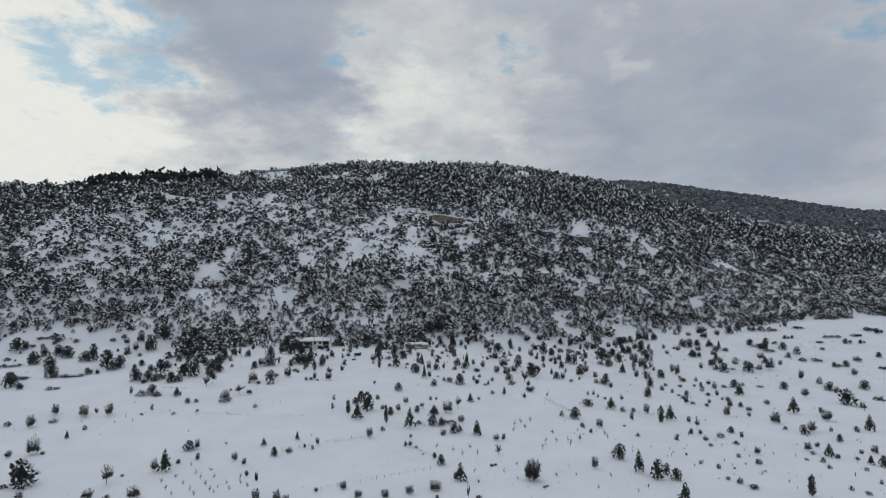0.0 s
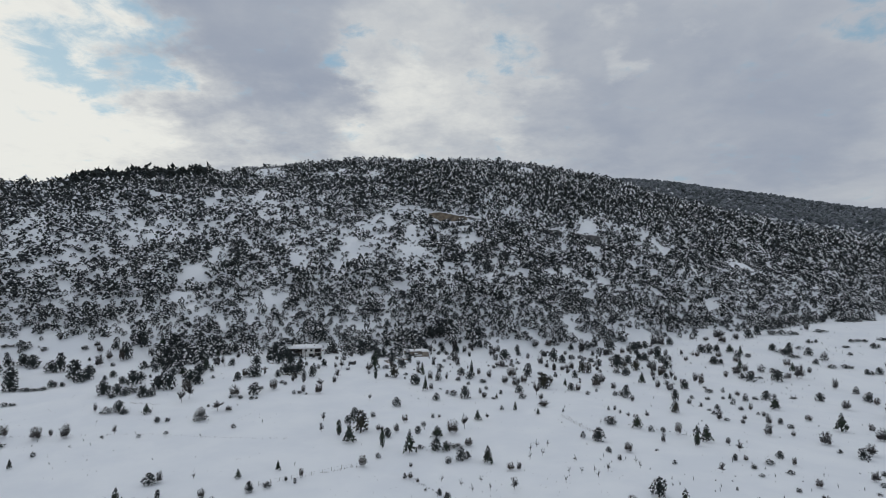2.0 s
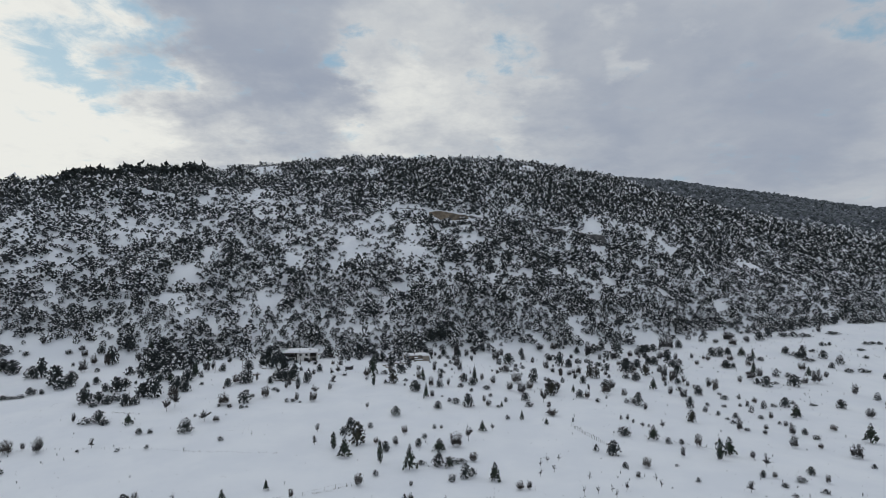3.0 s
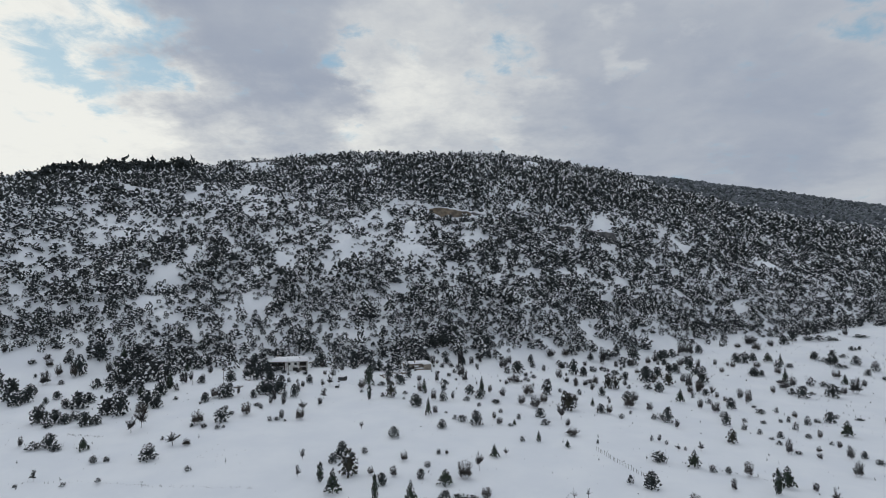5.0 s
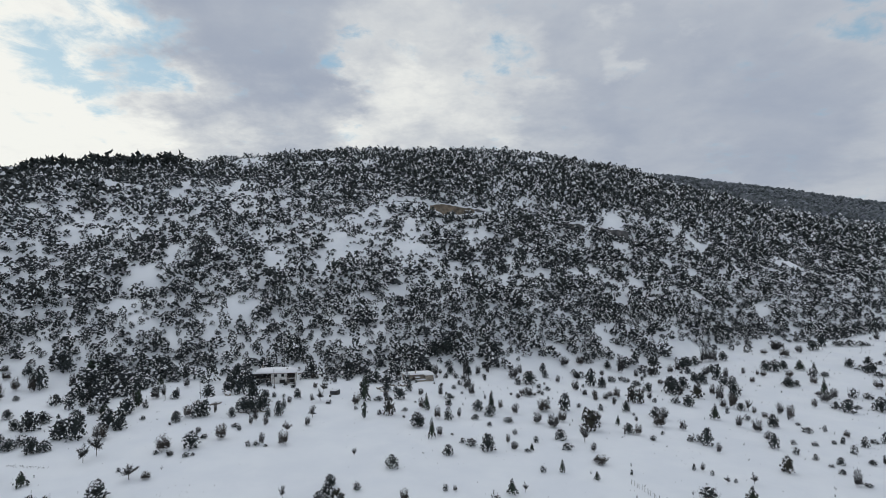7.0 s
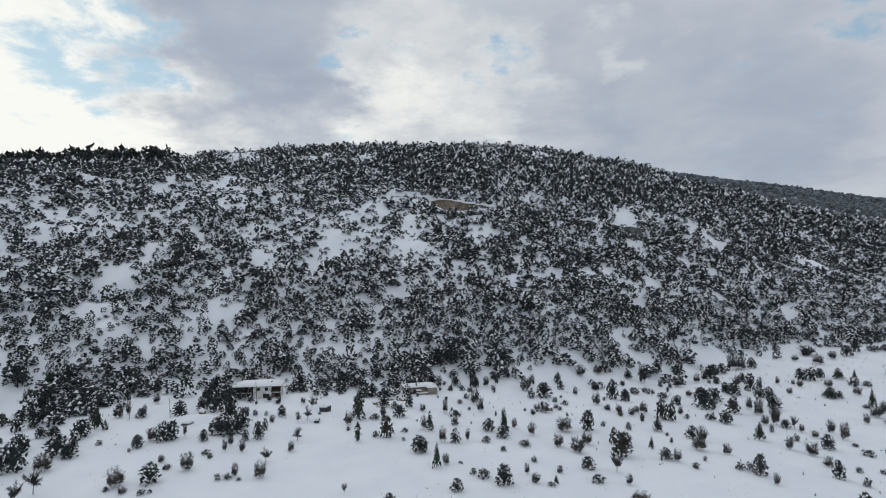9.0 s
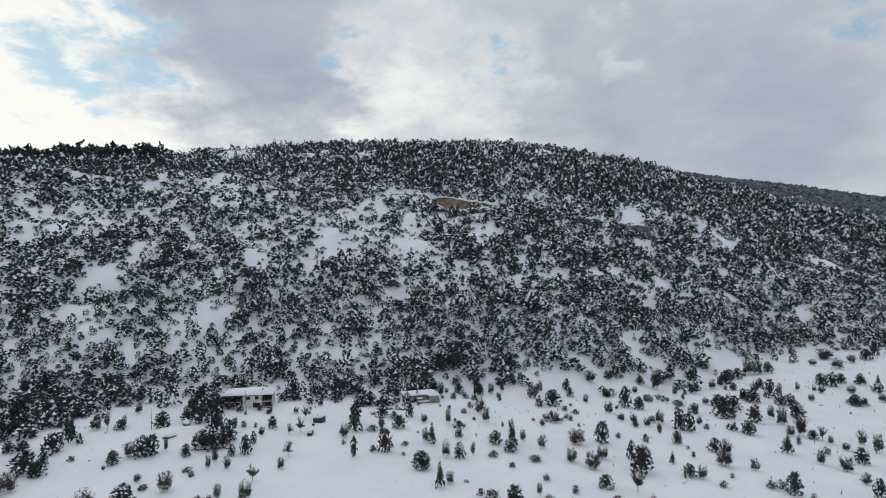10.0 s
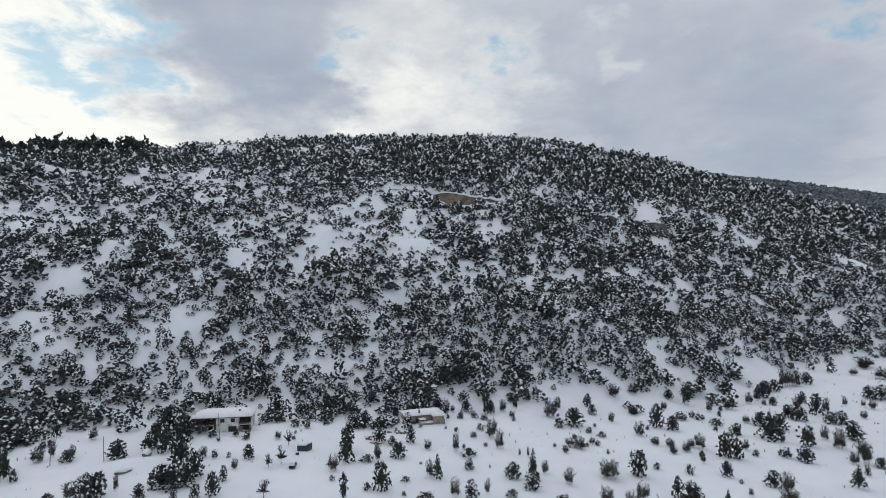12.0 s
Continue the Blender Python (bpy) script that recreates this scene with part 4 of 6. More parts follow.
bare_shrub(18.4, 310.4, 3.4, 3.7)
pine(24.4, 310.6, 2.4, 2.0)
bare_shrub(-61.9, 310.8, 6.1, 4.7)
bare_shrub(46.2, 311.6, 3.9, 2.7)
bare_shrub(-69.6, 311.7, 4.7, 2.8)
low_shrub(124.2, 311.7, 2.9, 2.1)
low_shrub(-210.7, 311.8, 2.7, 5.1)
low_shrub(-204.3, 311.9, 2.7, 4.2)
low_shrub(37.3, 312.5, 2.9, 4.3)
juniper(-213.2, 312.5, 7.5, 8.2)
low_shrub(-207.0, 313.0, 1.7, 5.1)
low_shrub(-201.3, 313.1, 1.7, 4.2)
low_shrub(3.6, 313.6, 3.4, 4.3)
low_shrub(-198.2, 314.3, 2.2, 4.2)
pine(162.1, 314.7, 6.7, 6.2)
juniper(-136.4, 315.0, 9.9, 7.6)
bare_shrub(-127.9, 315.1, 6.3, 6.9)
bare_shrub(92.1, 315.6, 4.4, 2.7)
bare_shrub(-85.3, 315.6, 6.4, 5.4)
low_shrub(0.6, 315.9, 2.5, 2.2)
juniper(-142.6, 316.1, 6.9, 8.2)
low_shrub(-91.7, 316.5, 1.9, 3.3)
bare_shrub(16.9, 316.8, 4.0, 2.2)
low_shrub(120.8, 317.2, 3.5, 2.7)
juniper(-196.9, 318.6, 4.0, 4.3)
low_shrub(27.3, 318.6, 3.0, 2.2)
juniper(-192.2, 319.8, 2.6, 2.8)
pine(-10.5, 320.3, 7.9, 3.2)
bare_tree(45.5, 321.4, 7.4, 5.5)
bare_shrub(-95.8, 321.5, 2.7, 2.9)
low_shrub(145.0, 321.6, 4.6, 2.8)
bare_tree(-63.8, 322.5, 5.3, 4.6)
juniper(37.2, 323.2, 4.1, 5.1)
juniper(116.4, 323.2, 6.2, 4.5)
juniper(-158.5, 323.3, 7.7, 7.9)
bare_shrub(-7.6, 323.4, 4.1, 3.3)
juniper(91.6, 323.6, 7.2, 5.1)
juniper(-164.5, 324.3, 4.1, 5.1)
low_shrub(-2.9, 324.4, 1.0, 1.7)
low_shrub(-81.8, 324.4, 2.3, 2.1)
juniper(-126.6, 325.1, 4.6, 5.7)
bare_shrub(204.6, 325.1, 5.6, 6.1)
low_shrub(20.7, 326.9, 2.6, 2.3)
juniper(-131.7, 327.1, 7.2, 7.8)
low_shrub(73.1, 327.4, 2.6, 2.8)
juniper(-188.2, 327.6, 6.8, 7.5)
low_shrub(90.2, 327.6, 3.6, 2.8)
low_shrub(87.2, 327.7, 3.1, 2.8)
low_shrub(-84.4, 327.8, 2.0, 3.5)
low_shrub(135.9, 329.8, 2.1, 2.9)
juniper(-145.3, 329.8, 6.1, 6.7)
low_shrub(127.6, 329.9, 2.6, 2.3)
juniper(-225.8, 330.0, 7.2, 8.7)
bare_shrub(-74.0, 330.6, 4.8, 2.7)
low_shrub(-252.6, 330.6, 2.9, 4.5)
bare_shrub(-79.6, 330.8, 5.2, 2.2)
juniper(-186.9, 331.2, 5.3, 5.8)
juniper(156.3, 331.3, 4.3, 3.5)
juniper(-159.1, 331.6, 4.8, 5.8)
low_shrub(-249.3, 331.8, 1.8, 4.5)
bare_shrub(-58.3, 331.8, 4.1, 3.1)
low_shrub(-246.0, 333.0, 2.3, 4.5)
bare_shrub(69.4, 333.0, 5.3, 3.5)
low_shrub(252.4, 333.1, 3.6, 6.3)
low_shrub(145.6, 333.4, 2.1, 2.3)
juniper(-16.1, 333.7, 5.9, 6.5)
juniper(-195.0, 333.9, 10.9, 9.6)
juniper(66.0, 334.1, 4.3, 4.7)
low_shrub(149.8, 334.4, 3.7, 2.3)
bare_shrub(120.8, 334.5, 4.3, 4.2)
low_shrub(79.5, 335.0, 2.1, 1.8)
low_shrub(-123.0, 335.0, 2.1, 2.3)
bare_shrub(-79.4, 335.4, 6.2, 2.7)
rusty_juniper(52.1, 336.8, 8.3, 7.6)
low_shrub(12.0, 337.1, 2.2, 2.4)
juniper(-240.2, 337.3, 8.1, 8.1)
column_juniper(-139.9, 338.3, 5.2, 5.1)
low_shrub(165.4, 338.6, 2.2, 4.2)
juniper(-103.4, 338.8, 6.8, 6.0)
bare_shrub(37.7, 338.9, 6.5, 6.5)
bare_shrub(-107.1, 338.9, 5.4, 5.2)
juniper(-89.9, 339.0, 4.2, 3.5)
juniper(171.6, 339.2, 5.5, 5.5)
juniper(-101.3, 340.1, 6.9, 5.7)
juniper(-76.1, 340.5, 3.9, 2.9)
juniper(-191.6, 340.6, 5.9, 6.5)
bare_tree(-58.4, 341.0, 5.3, 4.4)
juniper(-133.1, 341.6, 6.6, 7.3)
juniper(-146.9, 341.7, 4.0, 4.3)
bare_shrub(-143.0, 341.9, 4.9, 4.3)
juniper(-72.3, 342.1, 6.5, 4.3)
column_juniper(-37.9, 342.3, 6.5, 3.2)
low_shrub(20.2, 342.5, 2.8, 4.8)
bare_shrub(90.8, 342.9, 5.0, 3.6)
low_shrub(-15.3, 342.9, 2.6, 2.5)
bare_shrub(-98.0, 343.2, 5.5, 1.8)
bare_shrub(32.2, 344.0, 5.5, 4.9)
juniper(204.0, 344.5, 5.2, 5.6)
juniper(-4.0, 344.6, 5.0, 4.4)
low_shrub(-22.2, 344.8, 1.7, 1.5)
bare_shrub(-8.5, 344.8, 6.6, 3.6)
pine(65.2, 345.1, 4.4, 2.3)
bare_shrub(82.1, 345.1, 7.0, 6.6)
juniper(-84.2, 345.4, 6.7, 7.2)
juniper(-215.4, 345.4, 6.8, 7.5)
low_shrub(7.0, 345.7, 2.8, 3.7)
juniper(-210.7, 346.0, 11.3, 6.6)
bare_shrub(159.8, 346.0, 3.9, 3.7)
juniper(-87.8, 346.1, 6.1, 7.0)
bare_shrub(122.9, 346.4, 6.2, 5.5)
low_shrub(-263.3, 346.7, 3.0, 4.9)
bare_shrub(43.0, 347.3, 5.6, 4.9)
low_shrub(-32.3, 347.3, 2.7, 2.6)
bare_shrub(0.5, 347.5, 5.1, 2.2)
rusty_juniper(-28.5, 347.7, 8.1, 5.8)
bare_shrub(237.6, 347.7, 5.2, 4.1)
juniper(-81.5, 347.8, 6.1, 5.8)
juniper(-159.5, 347.8, 5.8, 4.9)
rusty_juniper(52.8, 348.0, 6.5, 3.4)
low_shrub(-128.8, 348.4, 4.5, 2.5)
brown_bush(56.9, 348.5, 5.6, 5.6)
low_shrub(191.6, 348.8, 1.7, 3.2)
low_shrub(145.9, 349.9, 2.8, 5.0)
low_shrub(193.9, 350.0, 1.1, 3.2)
pine(-132.6, 350.0, 10.0, 4.2)
low_shrub(182.4, 350.1, 2.8, 2.5)
juniper(-72.4, 350.3, 4.7, 2.5)
juniper(13.4, 351.1, 4.8, 5.2)
bare_shrub(74.9, 351.3, 2.8, 1.9)
low_shrub(-156.1, 351.5, 3.4, 4.4)
bare_shrub(118.4, 352.1, 5.7, 3.8)
low_shrub(-42.9, 352.5, 2.1, 1.9)
low_shrub(-168.4, 352.6, 5.7, 6.3)
juniper(-81.2, 352.6, 7.6, 5.4)
low_shrub(155.1, 352.6, 4.0, 1.9)
juniper(-230.4, 352.7, 7.9, 8.6)
low_shrub(-22.2, 353.5, 2.1, 2.7)
bare_shrub(-136.0, 353.8, 8.3, 4.5)
juniper(-245.1, 353.9, 6.2, 6.7)
juniper(237.5, 354.0, 6.1, 5.9)
juniper(134.7, 355.1, 5.8, 5.8)
bare_shrub(24.7, 355.5, 5.8, 3.8)
pine(-13.1, 356.0, 7.3, 3.7)
juniper(-238.1, 356.3, 7.1, 7.7)
bare_shrub(88.5, 356.6, 6.5, 4.7)
juniper(-159.7, 356.7, 6.0, 5.1)
juniper(-165.1, 357.0, 4.7, 5.2)
bare_shrub(-15.5, 357.1, 6.1, 3.1)
juniper(-154.2, 357.3, 8.2, 7.8)
bare_shrub(-196.7, 357.7, 8.5, 5.9)
low_shrub(-188.8, 357.7, 2.9, 3.2)
bare_shrub(-72.2, 358.4, 3.6, 2.8)
juniper(8.9, 358.4, 5.0, 5.5)
pine(14.7, 358.5, 8.9, 4.2)
bare_shrub(-43.6, 359.0, 6.2, 4.4)
juniper(86.1, 359.4, 5.1, 5.5)
low_shrub(148.0, 359.4, 1.8, 2.6)
low_shrub(76.8, 359.9, 1.8, 1.6)
juniper(-88.4, 360.0, 10.0, 7.0)
bare_tree(-62.9, 360.1, 4.3, 3.3)
juniper(-267.5, 360.5, 9.0, 9.8)
bare_shrub(38.0, 360.9, 6.5, 7.8)
bare_shrub(-131.1, 361.4, 5.6, 5.1)
pine(112.8, 361.5, 7.0, 5.0)
juniper(-122.9, 361.8, 3.7, 4.5)
bare_shrub(-263.5, 362.3, 7.0, 5.1)
low_shrub(127.4, 362.5, 3.6, 3.3)
bare_shrub(19.2, 363.1, 4.8, 2.9)
juniper(-3.7, 363.2, 3.7, 3.3)
bare_tree(-59.9, 363.2, 6.1, 4.4)
juniper(47.4, 363.3, 8.4, 6.0)
juniper(-109.2, 363.8, 6.0, 6.5)
bare_shrub(2.7, 364.7, 1.5, 0.8)
bare_shrub(-129.1, 364.8, 6.2, 2.6)
juniper(267.4, 364.9, 6.4, 6.9)
juniper(-103.5, 371.5, 5.0, 5.2)
bare_shrub(-123.4, 365.3, 4.5, 2.5)
low_shrub(-261.1, 365.4, 2.4, 4.3)
juniper(75.3, 365.5, 5.0, 4.2)
low_shrub(-18.2, 365.7, 1.1, 1.2)
pine(-41.1, 365.9, 8.1, 5.9)
low_shrub(64.1, 366.3, 3.8, 2.9)
bare_shrub(-84.4, 366.4, 4.1, 3.3)
low_shrub(-81.1, 366.5, 3.0, 2.5)
juniper(-70.8, 366.7, 4.6, 4.2)
low_shrub(-34.7, 366.8, 2.7, 4.6)
low_shrub(-76.9, 366.8, 2.3, 1.7)
bare_shrub(149.5, 366.9, 8.5, 4.6)
juniper(-163.7, 368.1, 10.1, 9.2)
bare_shrub(-31.7, 368.2, 6.9, 3.3)
bare_shrub(138.8, 368.5, 3.4, 3.7)
juniper(241.3, 368.8, 4.8, 4.4)
bare_shrub(-197.6, 369.0, 8.0, 4.4)
low_shrub(55.2, 369.0, 2.7, 2.5)
bare_shrub(-190.2, 369.2, 9.1, 4.7)
juniper(-146.6, 369.6, 4.2, 5.1)
juniper(-97.6, 369.9, 9.2, 6.9)
juniper(-25.4, 370.7, 5.1, 5.6)
low_shrub(-136.7, 371.6, 2.7, 3.0)
bare_shrub(-261.4, 372.1, 2.4, 5.1)
juniper(123.7, 372.2, 3.7, 2.1)
juniper(-189.1, 372.5, 10.5, 7.5)
low_shrub(-135.2, 372.7, 2.7, 2.6)
bare_shrub(-257.7, 373.3, 1.5, 5.1)
low_shrub(-238.7, 373.5, 3.2, 4.4)
low_shrub(-142.7, 373.8, 2.7, 3.0)
low_shrub(-3.1, 373.9, 3.2, 5.6)
juniper(-151.5, 373.9, 4.4, 4.1)
juniper(-145.6, 374.2, 4.6, 4.9)
bare_shrub(137.3, 374.5, 4.0, 2.8)
low_shrub(-254.1, 374.5, 3.2, 4.4)
bare_shrub(149.5, 375.1, 6.8, 4.1)
column_juniper(-42.0, 375.4, 8.7, 5.7)
bare_shrub(16.1, 375.7, 4.0, 1.3)
bare_shrub(13.4, 376.2, 2.8, 1.3)
juniper(-168.9, 376.3, 6.3, 5.5)
bare_shrub(73.4, 377.0, 4.8, 2.2)
bare_shrub(-7.1, 377.3, 7.6, 3.1)
bare_shrub(-208.0, 377.5, 5.0, 4.8)
bare_shrub(235.3, 377.7, 8.1, 4.5)
juniper(-159.7, 377.8, 5.7, 7.0)
bare_shrub(50.1, 377.8, 3.2, 1.3)
bare_tree(-61.7, 378.1, 5.5, 4.0)
low_shrub(-217.5, 378.2, 3.3, 4.5)
bare_shrub(-177.7, 378.3, 6.3, 4.8)
bare_shrub(-16.3, 378.5, 4.0, 3.5)
bare_tree(136.8, 378.5, 6.4, 4.3)
bare_shrub(-125.3, 378.9, 5.2, 3.5)
juniper(133.6, 379.4, 3.7, 4.6)
juniper(-105.3, 379.5, 5.5, 5.9)
juniper(-96.2, 379.7, 7.4, 7.1)
juniper(-4.4, 380.3, 1.6, 1.4)
pine(-138.3, 380.7, 6.0, 3.4)
juniper(-28.0, 381.2, 3.3, 3.6)
bare_shrub(7.6, 381.4, 8.2, 3.6)
juniper(-200.6, 381.4, 5.1, 5.6)
bare_shrub(126.8, 382.1, 5.0, 4.1)
bare_shrub(-235.1, 382.4, 5.8, 3.6)
bare_shrub(-212.4, 382.4, 4.1, 4.5)
juniper(110.2, 382.4, 5.8, 6.3)
rusty_juniper(87.5, 382.7, 7.2, 4.6)
low_shrub(3.1, 383.0, 1.7, 1.8)
bare_shrub(131.9, 383.4, 8.4, 4.6)
rusty_juniper(84.0, 383.4, 8.8, 6.3)
juniper(-22.1, 383.7, 5.9, 3.7)
juniper(187.9, 384.1, 6.7, 7.3)
juniper(-32.6, 384.2, 5.0, 5.6)
bare_shrub(35.0, 385.6, 5.1, 6.5)
low_shrub(106.0, 386.4, 4.2, 4.6)
juniper(-104.6, 386.5, 9.5, 8.1)
bare_shrub(67.3, 386.7, 5.1, 2.3)
juniper(-186.1, 387.1, 9.1, 8.0)
pine(-175.2, 387.4, 9.3, 6.1)
juniper(206.2, 387.4, 7.5, 8.2)
bare_shrub(72.6, 387.8, 3.8, 4.2)
low_shrub(184.8, 388.5, 4.6, 5.0)
juniper(-189.3, 388.8, 7.9, 7.2)
bare_shrub(174.6, 388.9, 5.2, 3.6)
low_shrub(42.3, 389.1, 2.6, 2.3)
juniper(-149.6, 389.5, 4.7, 4.3)
low_shrub(196.8, 390.3, 2.0, 3.6)
low_shrub(-0.6, 390.8, 2.6, 2.8)
bare_shrub(79.2, 391.6, 6.5, 4.8)
bare_shrub(136.6, 391.9, 6.2, 5.4)
bare_shrub(5.9, 392.2, 8.7, 5.7)
bare_shrub(95.7, 392.4, 4.4, 3.4)
juniper(-162.9, 392.7, 4.3, 4.7)
juniper(-170.3, 393.2, 7.5, 8.2)
bare_shrub(217.2, 394.7, 5.1, 5.6)
low_shrub(64.0, 394.9, 2.7, 2.9)
juniper(-42.9, 396.7, 4.5, 4.9)
juniper(-33.2, 396.8, 4.9, 5.4)
juniper(-24.0, 397.6, 5.8, 4.5)
bare_shrub(226.2, 397.9, 10.8, 8.1)
bare_shrub(284.7, 397.9, 6.0, 5.6)
bare_shrub(133.1, 398.0, 9.0, 5.9)
juniper(-39.5, 398.3, 5.9, 5.5)
low_shrub(46.5, 398.7, 2.7, 3.4)
bare_shrub(187.1, 399.3, 6.8, 7.4)
rusty_juniper(122.2, 399.3, 7.8, 6.4)
bare_shrub(61.6, 402.5, 6.9, 4.5)
bare_shrub(115.0, 402.8, 3.2, 2.5)
juniper(111.8, 404.6, 9.4, 8.8)
bare_shrub(195.9, 405.8, 6.9, 5.3)
bare_shrub(133.5, 406.7, 6.6, 4.1)
juniper(145.1, 407.2, 7.6, 7.3)
low_shrub(33.0, 407.7, 4.7, 4.1)
juniper(-73.7, 407.9, 7.5, 6.8)
low_shrub(215.4, 408.5, 4.2, 6.1)
juniper(-99.1, 408.6, 6.1, 5.7)
low_shrub(208.1, 408.6, 7.0, 5.3)
juniper(-95.4, 408.9, 5.2, 3.1)
juniper(101.1, 409.6, 4.8, 5.3)
juniper(-55.1, 409.8, 8.1, 6.8)
juniper(67.4, 410.2, 1.9, 1.6)
juniper(39.1, 410.6, 7.2, 8.5)
low_shrub(-4.3, 411.0, 3.3, 3.1)
juniper(77.6, 411.7, 5.8, 5.9)
juniper(-29.3, 412.0, 4.3, 3.2)
bare_shrub(192.5, 412.2, 2.7, 5.1)
bare_shrub(242.8, 413.5, 4.9, 3.9)
juniper(72.4, 413.9, 9.7, 6.5)
bare_shrub(-9.6, 414.4, 8.2, 3.7)
pine(232.4, 415.1, 6.3, 5.2)
pine(197.6, 415.6, 9.0, 4.1)
bare_shrub(6.1, 417.6, 8.8, 3.8)
bare_shrub(55.8, 417.7, 4.9, 3.2)
juniper(-12.9, 417.7, 5.9, 6.0)
juniper(284.8, 417.9, 4.2, 4.6)
juniper(123.3, 418.3, 6.5, 7.1)
juniper(288.9, 419.1, 2.7, 2.9)
low_shrub(-33.6, 419.3, 1.5, 1.6)
juniper(-1.7, 419.3, 4.6, 5.0)
juniper(8.0, 419.5, 5.5, 4.4)
low_shrub(98.8, 420.1, 4.0, 6.0)
low_shrub(322.6, 420.2, 3.6, 6.9)
bare_shrub(32.4, 420.7, 9.0, 7.1)
juniper(295.0, 420.7, 5.3, 5.7)
juniper(-83.2, 421.5, 7.5, 7.7)
juniper(117.4, 421.8, 6.1, 7.3)
bare_shrub(13.3, 422.0, 6.0, 4.4)
juniper(-39.6, 422.1, 4.1, 4.4)
bare_shrub(18.8, 425.6, 6.6, 2.8)
juniper(153.4, 425.6, 5.9, 6.4)
bare_shrub(-33.7, 426.1, 5.1, 4.5)
juniper(149.2, 426.1, 5.3, 5.8)
bare_shrub(-22.2, 426.5, 6.1, 5.0)
low_shrub(87.2, 426.7, 4.2, 6.1)
juniper(50.7, 426.8, 4.6, 4.0)
juniper(-2.4, 427.1, 4.6, 5.7)
bare_shrub(6.9, 427.3, 7.7, 5.0)
juniper(186.3, 428.1, 6.0, 6.5)
low_shrub(268.4, 429.1, 3.7, 7.1)
bare_shrub(237.3, 429.3, 6.7, 6.5)
juniper(191.4, 429.3, 3.8, 4.2)
bare_shrub(37.0, 429.5, 6.2, 4.0)
juniper(138.4, 429.6, 6.3, 7.5)
bare_shrub(17.8, 430.1, 5.2, 4.0)
low_shrub(93.7, 430.6, 3.6, 3.4)
bare_shrub(68.8, 430.7, 4.7, 5.7)
low_shrub(279.2, 431.5, 3.7, 5.9)
low_shrub(186.8, 431.7, 3.7, 5.7)
low_shrub(283.5, 432.7, 2.4, 5.9)
juniper(25.4, 433.3, 3.7, 2.3)
juniper(136.1, 433.5, 5.8, 5.3)
juniper(50.9, 434.6, 5.9, 4.1)
bare_shrub(204.7, 435.2, 5.1, 5.6)
juniper(-10.4, 435.6, 9.2, 10.0)
bare_shrub(28.9, 437.1, 5.3, 3.5)
juniper(262.9, 437.4, 4.4, 4.8)
juniper(-3.1, 437.5, 10.8, 10.7)
juniper(151.4, 438.3, 9.8, 6.6)
bare_shrub(317.1, 439.8, 4.7, 8.3)
bare_shrub(105.4, 439.9, 5.9, 3.6)
low_shrub(16.8, 440.7, 3.8, 4.1)
bare_shrub(85.9, 440.8, 4.3, 3.6)
bare_shrub(158.4, 442.3, 7.7, 4.2)
juniper(23.8, 442.9, 8.3, 7.9)
bare_shrub(116.5, 444.7, 6.1, 7.2)
bare_shrub(65.0, 444.9, 6.6, 7.2)
bare_shrub(183.0, 447.2, 5.6, 4.3)
bare_shrub(149.5, 448.4, 6.8, 5.8)
bare_shrub(199.4, 449.1, 4.6, 5.9)
bare_shrub(75.3, 449.1, 5.6, 6.1)
bare_shrub(99.6, 449.4, 12.3, 6.8)
juniper(277.2, 450.1, 6.8, 6.5)
bare_shrub(181.5, 450.9, 4.0, 2.5)
low_shrub(214.3, 451.0, 6.3, 6.0)
low_shrub(221.9, 451.1, 3.9, 5.2)
bare_shrub(173.5, 451.8, 5.1, 3.1)
juniper(92.4, 451.8, 4.6, 5.0)
juniper(140.8, 452.4, 4.0, 4.4)
low_shrub(255.3, 452.6, 4.0, 6.0)
low_shrub(83.0, 452.8, 2.8, 3.1)
juniper(344.2, 453.8, 4.5, 4.9)
low_shrub(259.7, 453.8, 2.5, 6.0)
bare_shrub(130.8, 454.6, 6.3, 5.0)
juniper(156.0, 455.0, 5.8, 4.5)
pine(219.6, 457.3, 7.1, 4.2)
bare_shrub(137.3, 459.2, 7.0, 4.5)
juniper(255.0, 460.7, 5.6, 6.1)
juniper(197.7, 460.8, 7.5, 8.2)
juniper(192.9, 462.2, 6.6, 7.2)
juniper(259.4, 463.0, 6.3, 7.0)
juniper(274.1, 463.0, 6.6, 7.2)
pine(215.0, 463.8, 6.5, 7.7)
juniper(143.6, 465.2, 7.4, 8.0)
juniper(113.9, 466.1, 7.8, 6.0)
juniper(206.4, 466.4, 5.7, 6.2)
low_shrub(256.0, 467.5, 4.1, 6.3)
low_shrub(309.7, 468.9, 3.0, 4.4)
juniper(126.7, 469.8, 7.3, 8.1)
juniper(252.9, 473.4, 5.9, 6.5)
juniper(149.6, 473.5, 6.2, 6.8)
juniper(154.9, 475.2, 6.2, 6.2)
juniper(270.0, 480.6, 5.7, 6.3)
low_shrub(278.5, 481.3, 3.4, 5.6)
bare_shrub(164.5, 482.6, 11.4, 7.6)
bare_shrub(170.3, 483.8, 9.6, 10.5)
juniper(178.9, 486.8, 6.5, 6.5)
low_shrub(320.5, 490.1, 2.6, 4.7)
juniper(357.1, 491.2, 3.7, 4.0)
juniper(344.7, 491.2, 4.9, 5.4)
low_shrub(323.9, 491.3, 1.7, 4.7)
juniper(361.4, 492.4, 2.4, 2.6)
juniper(349.6, 492.4, 3.2, 3.4)
bare_shrub(225.4, 495.9, 7.9, 8.6)
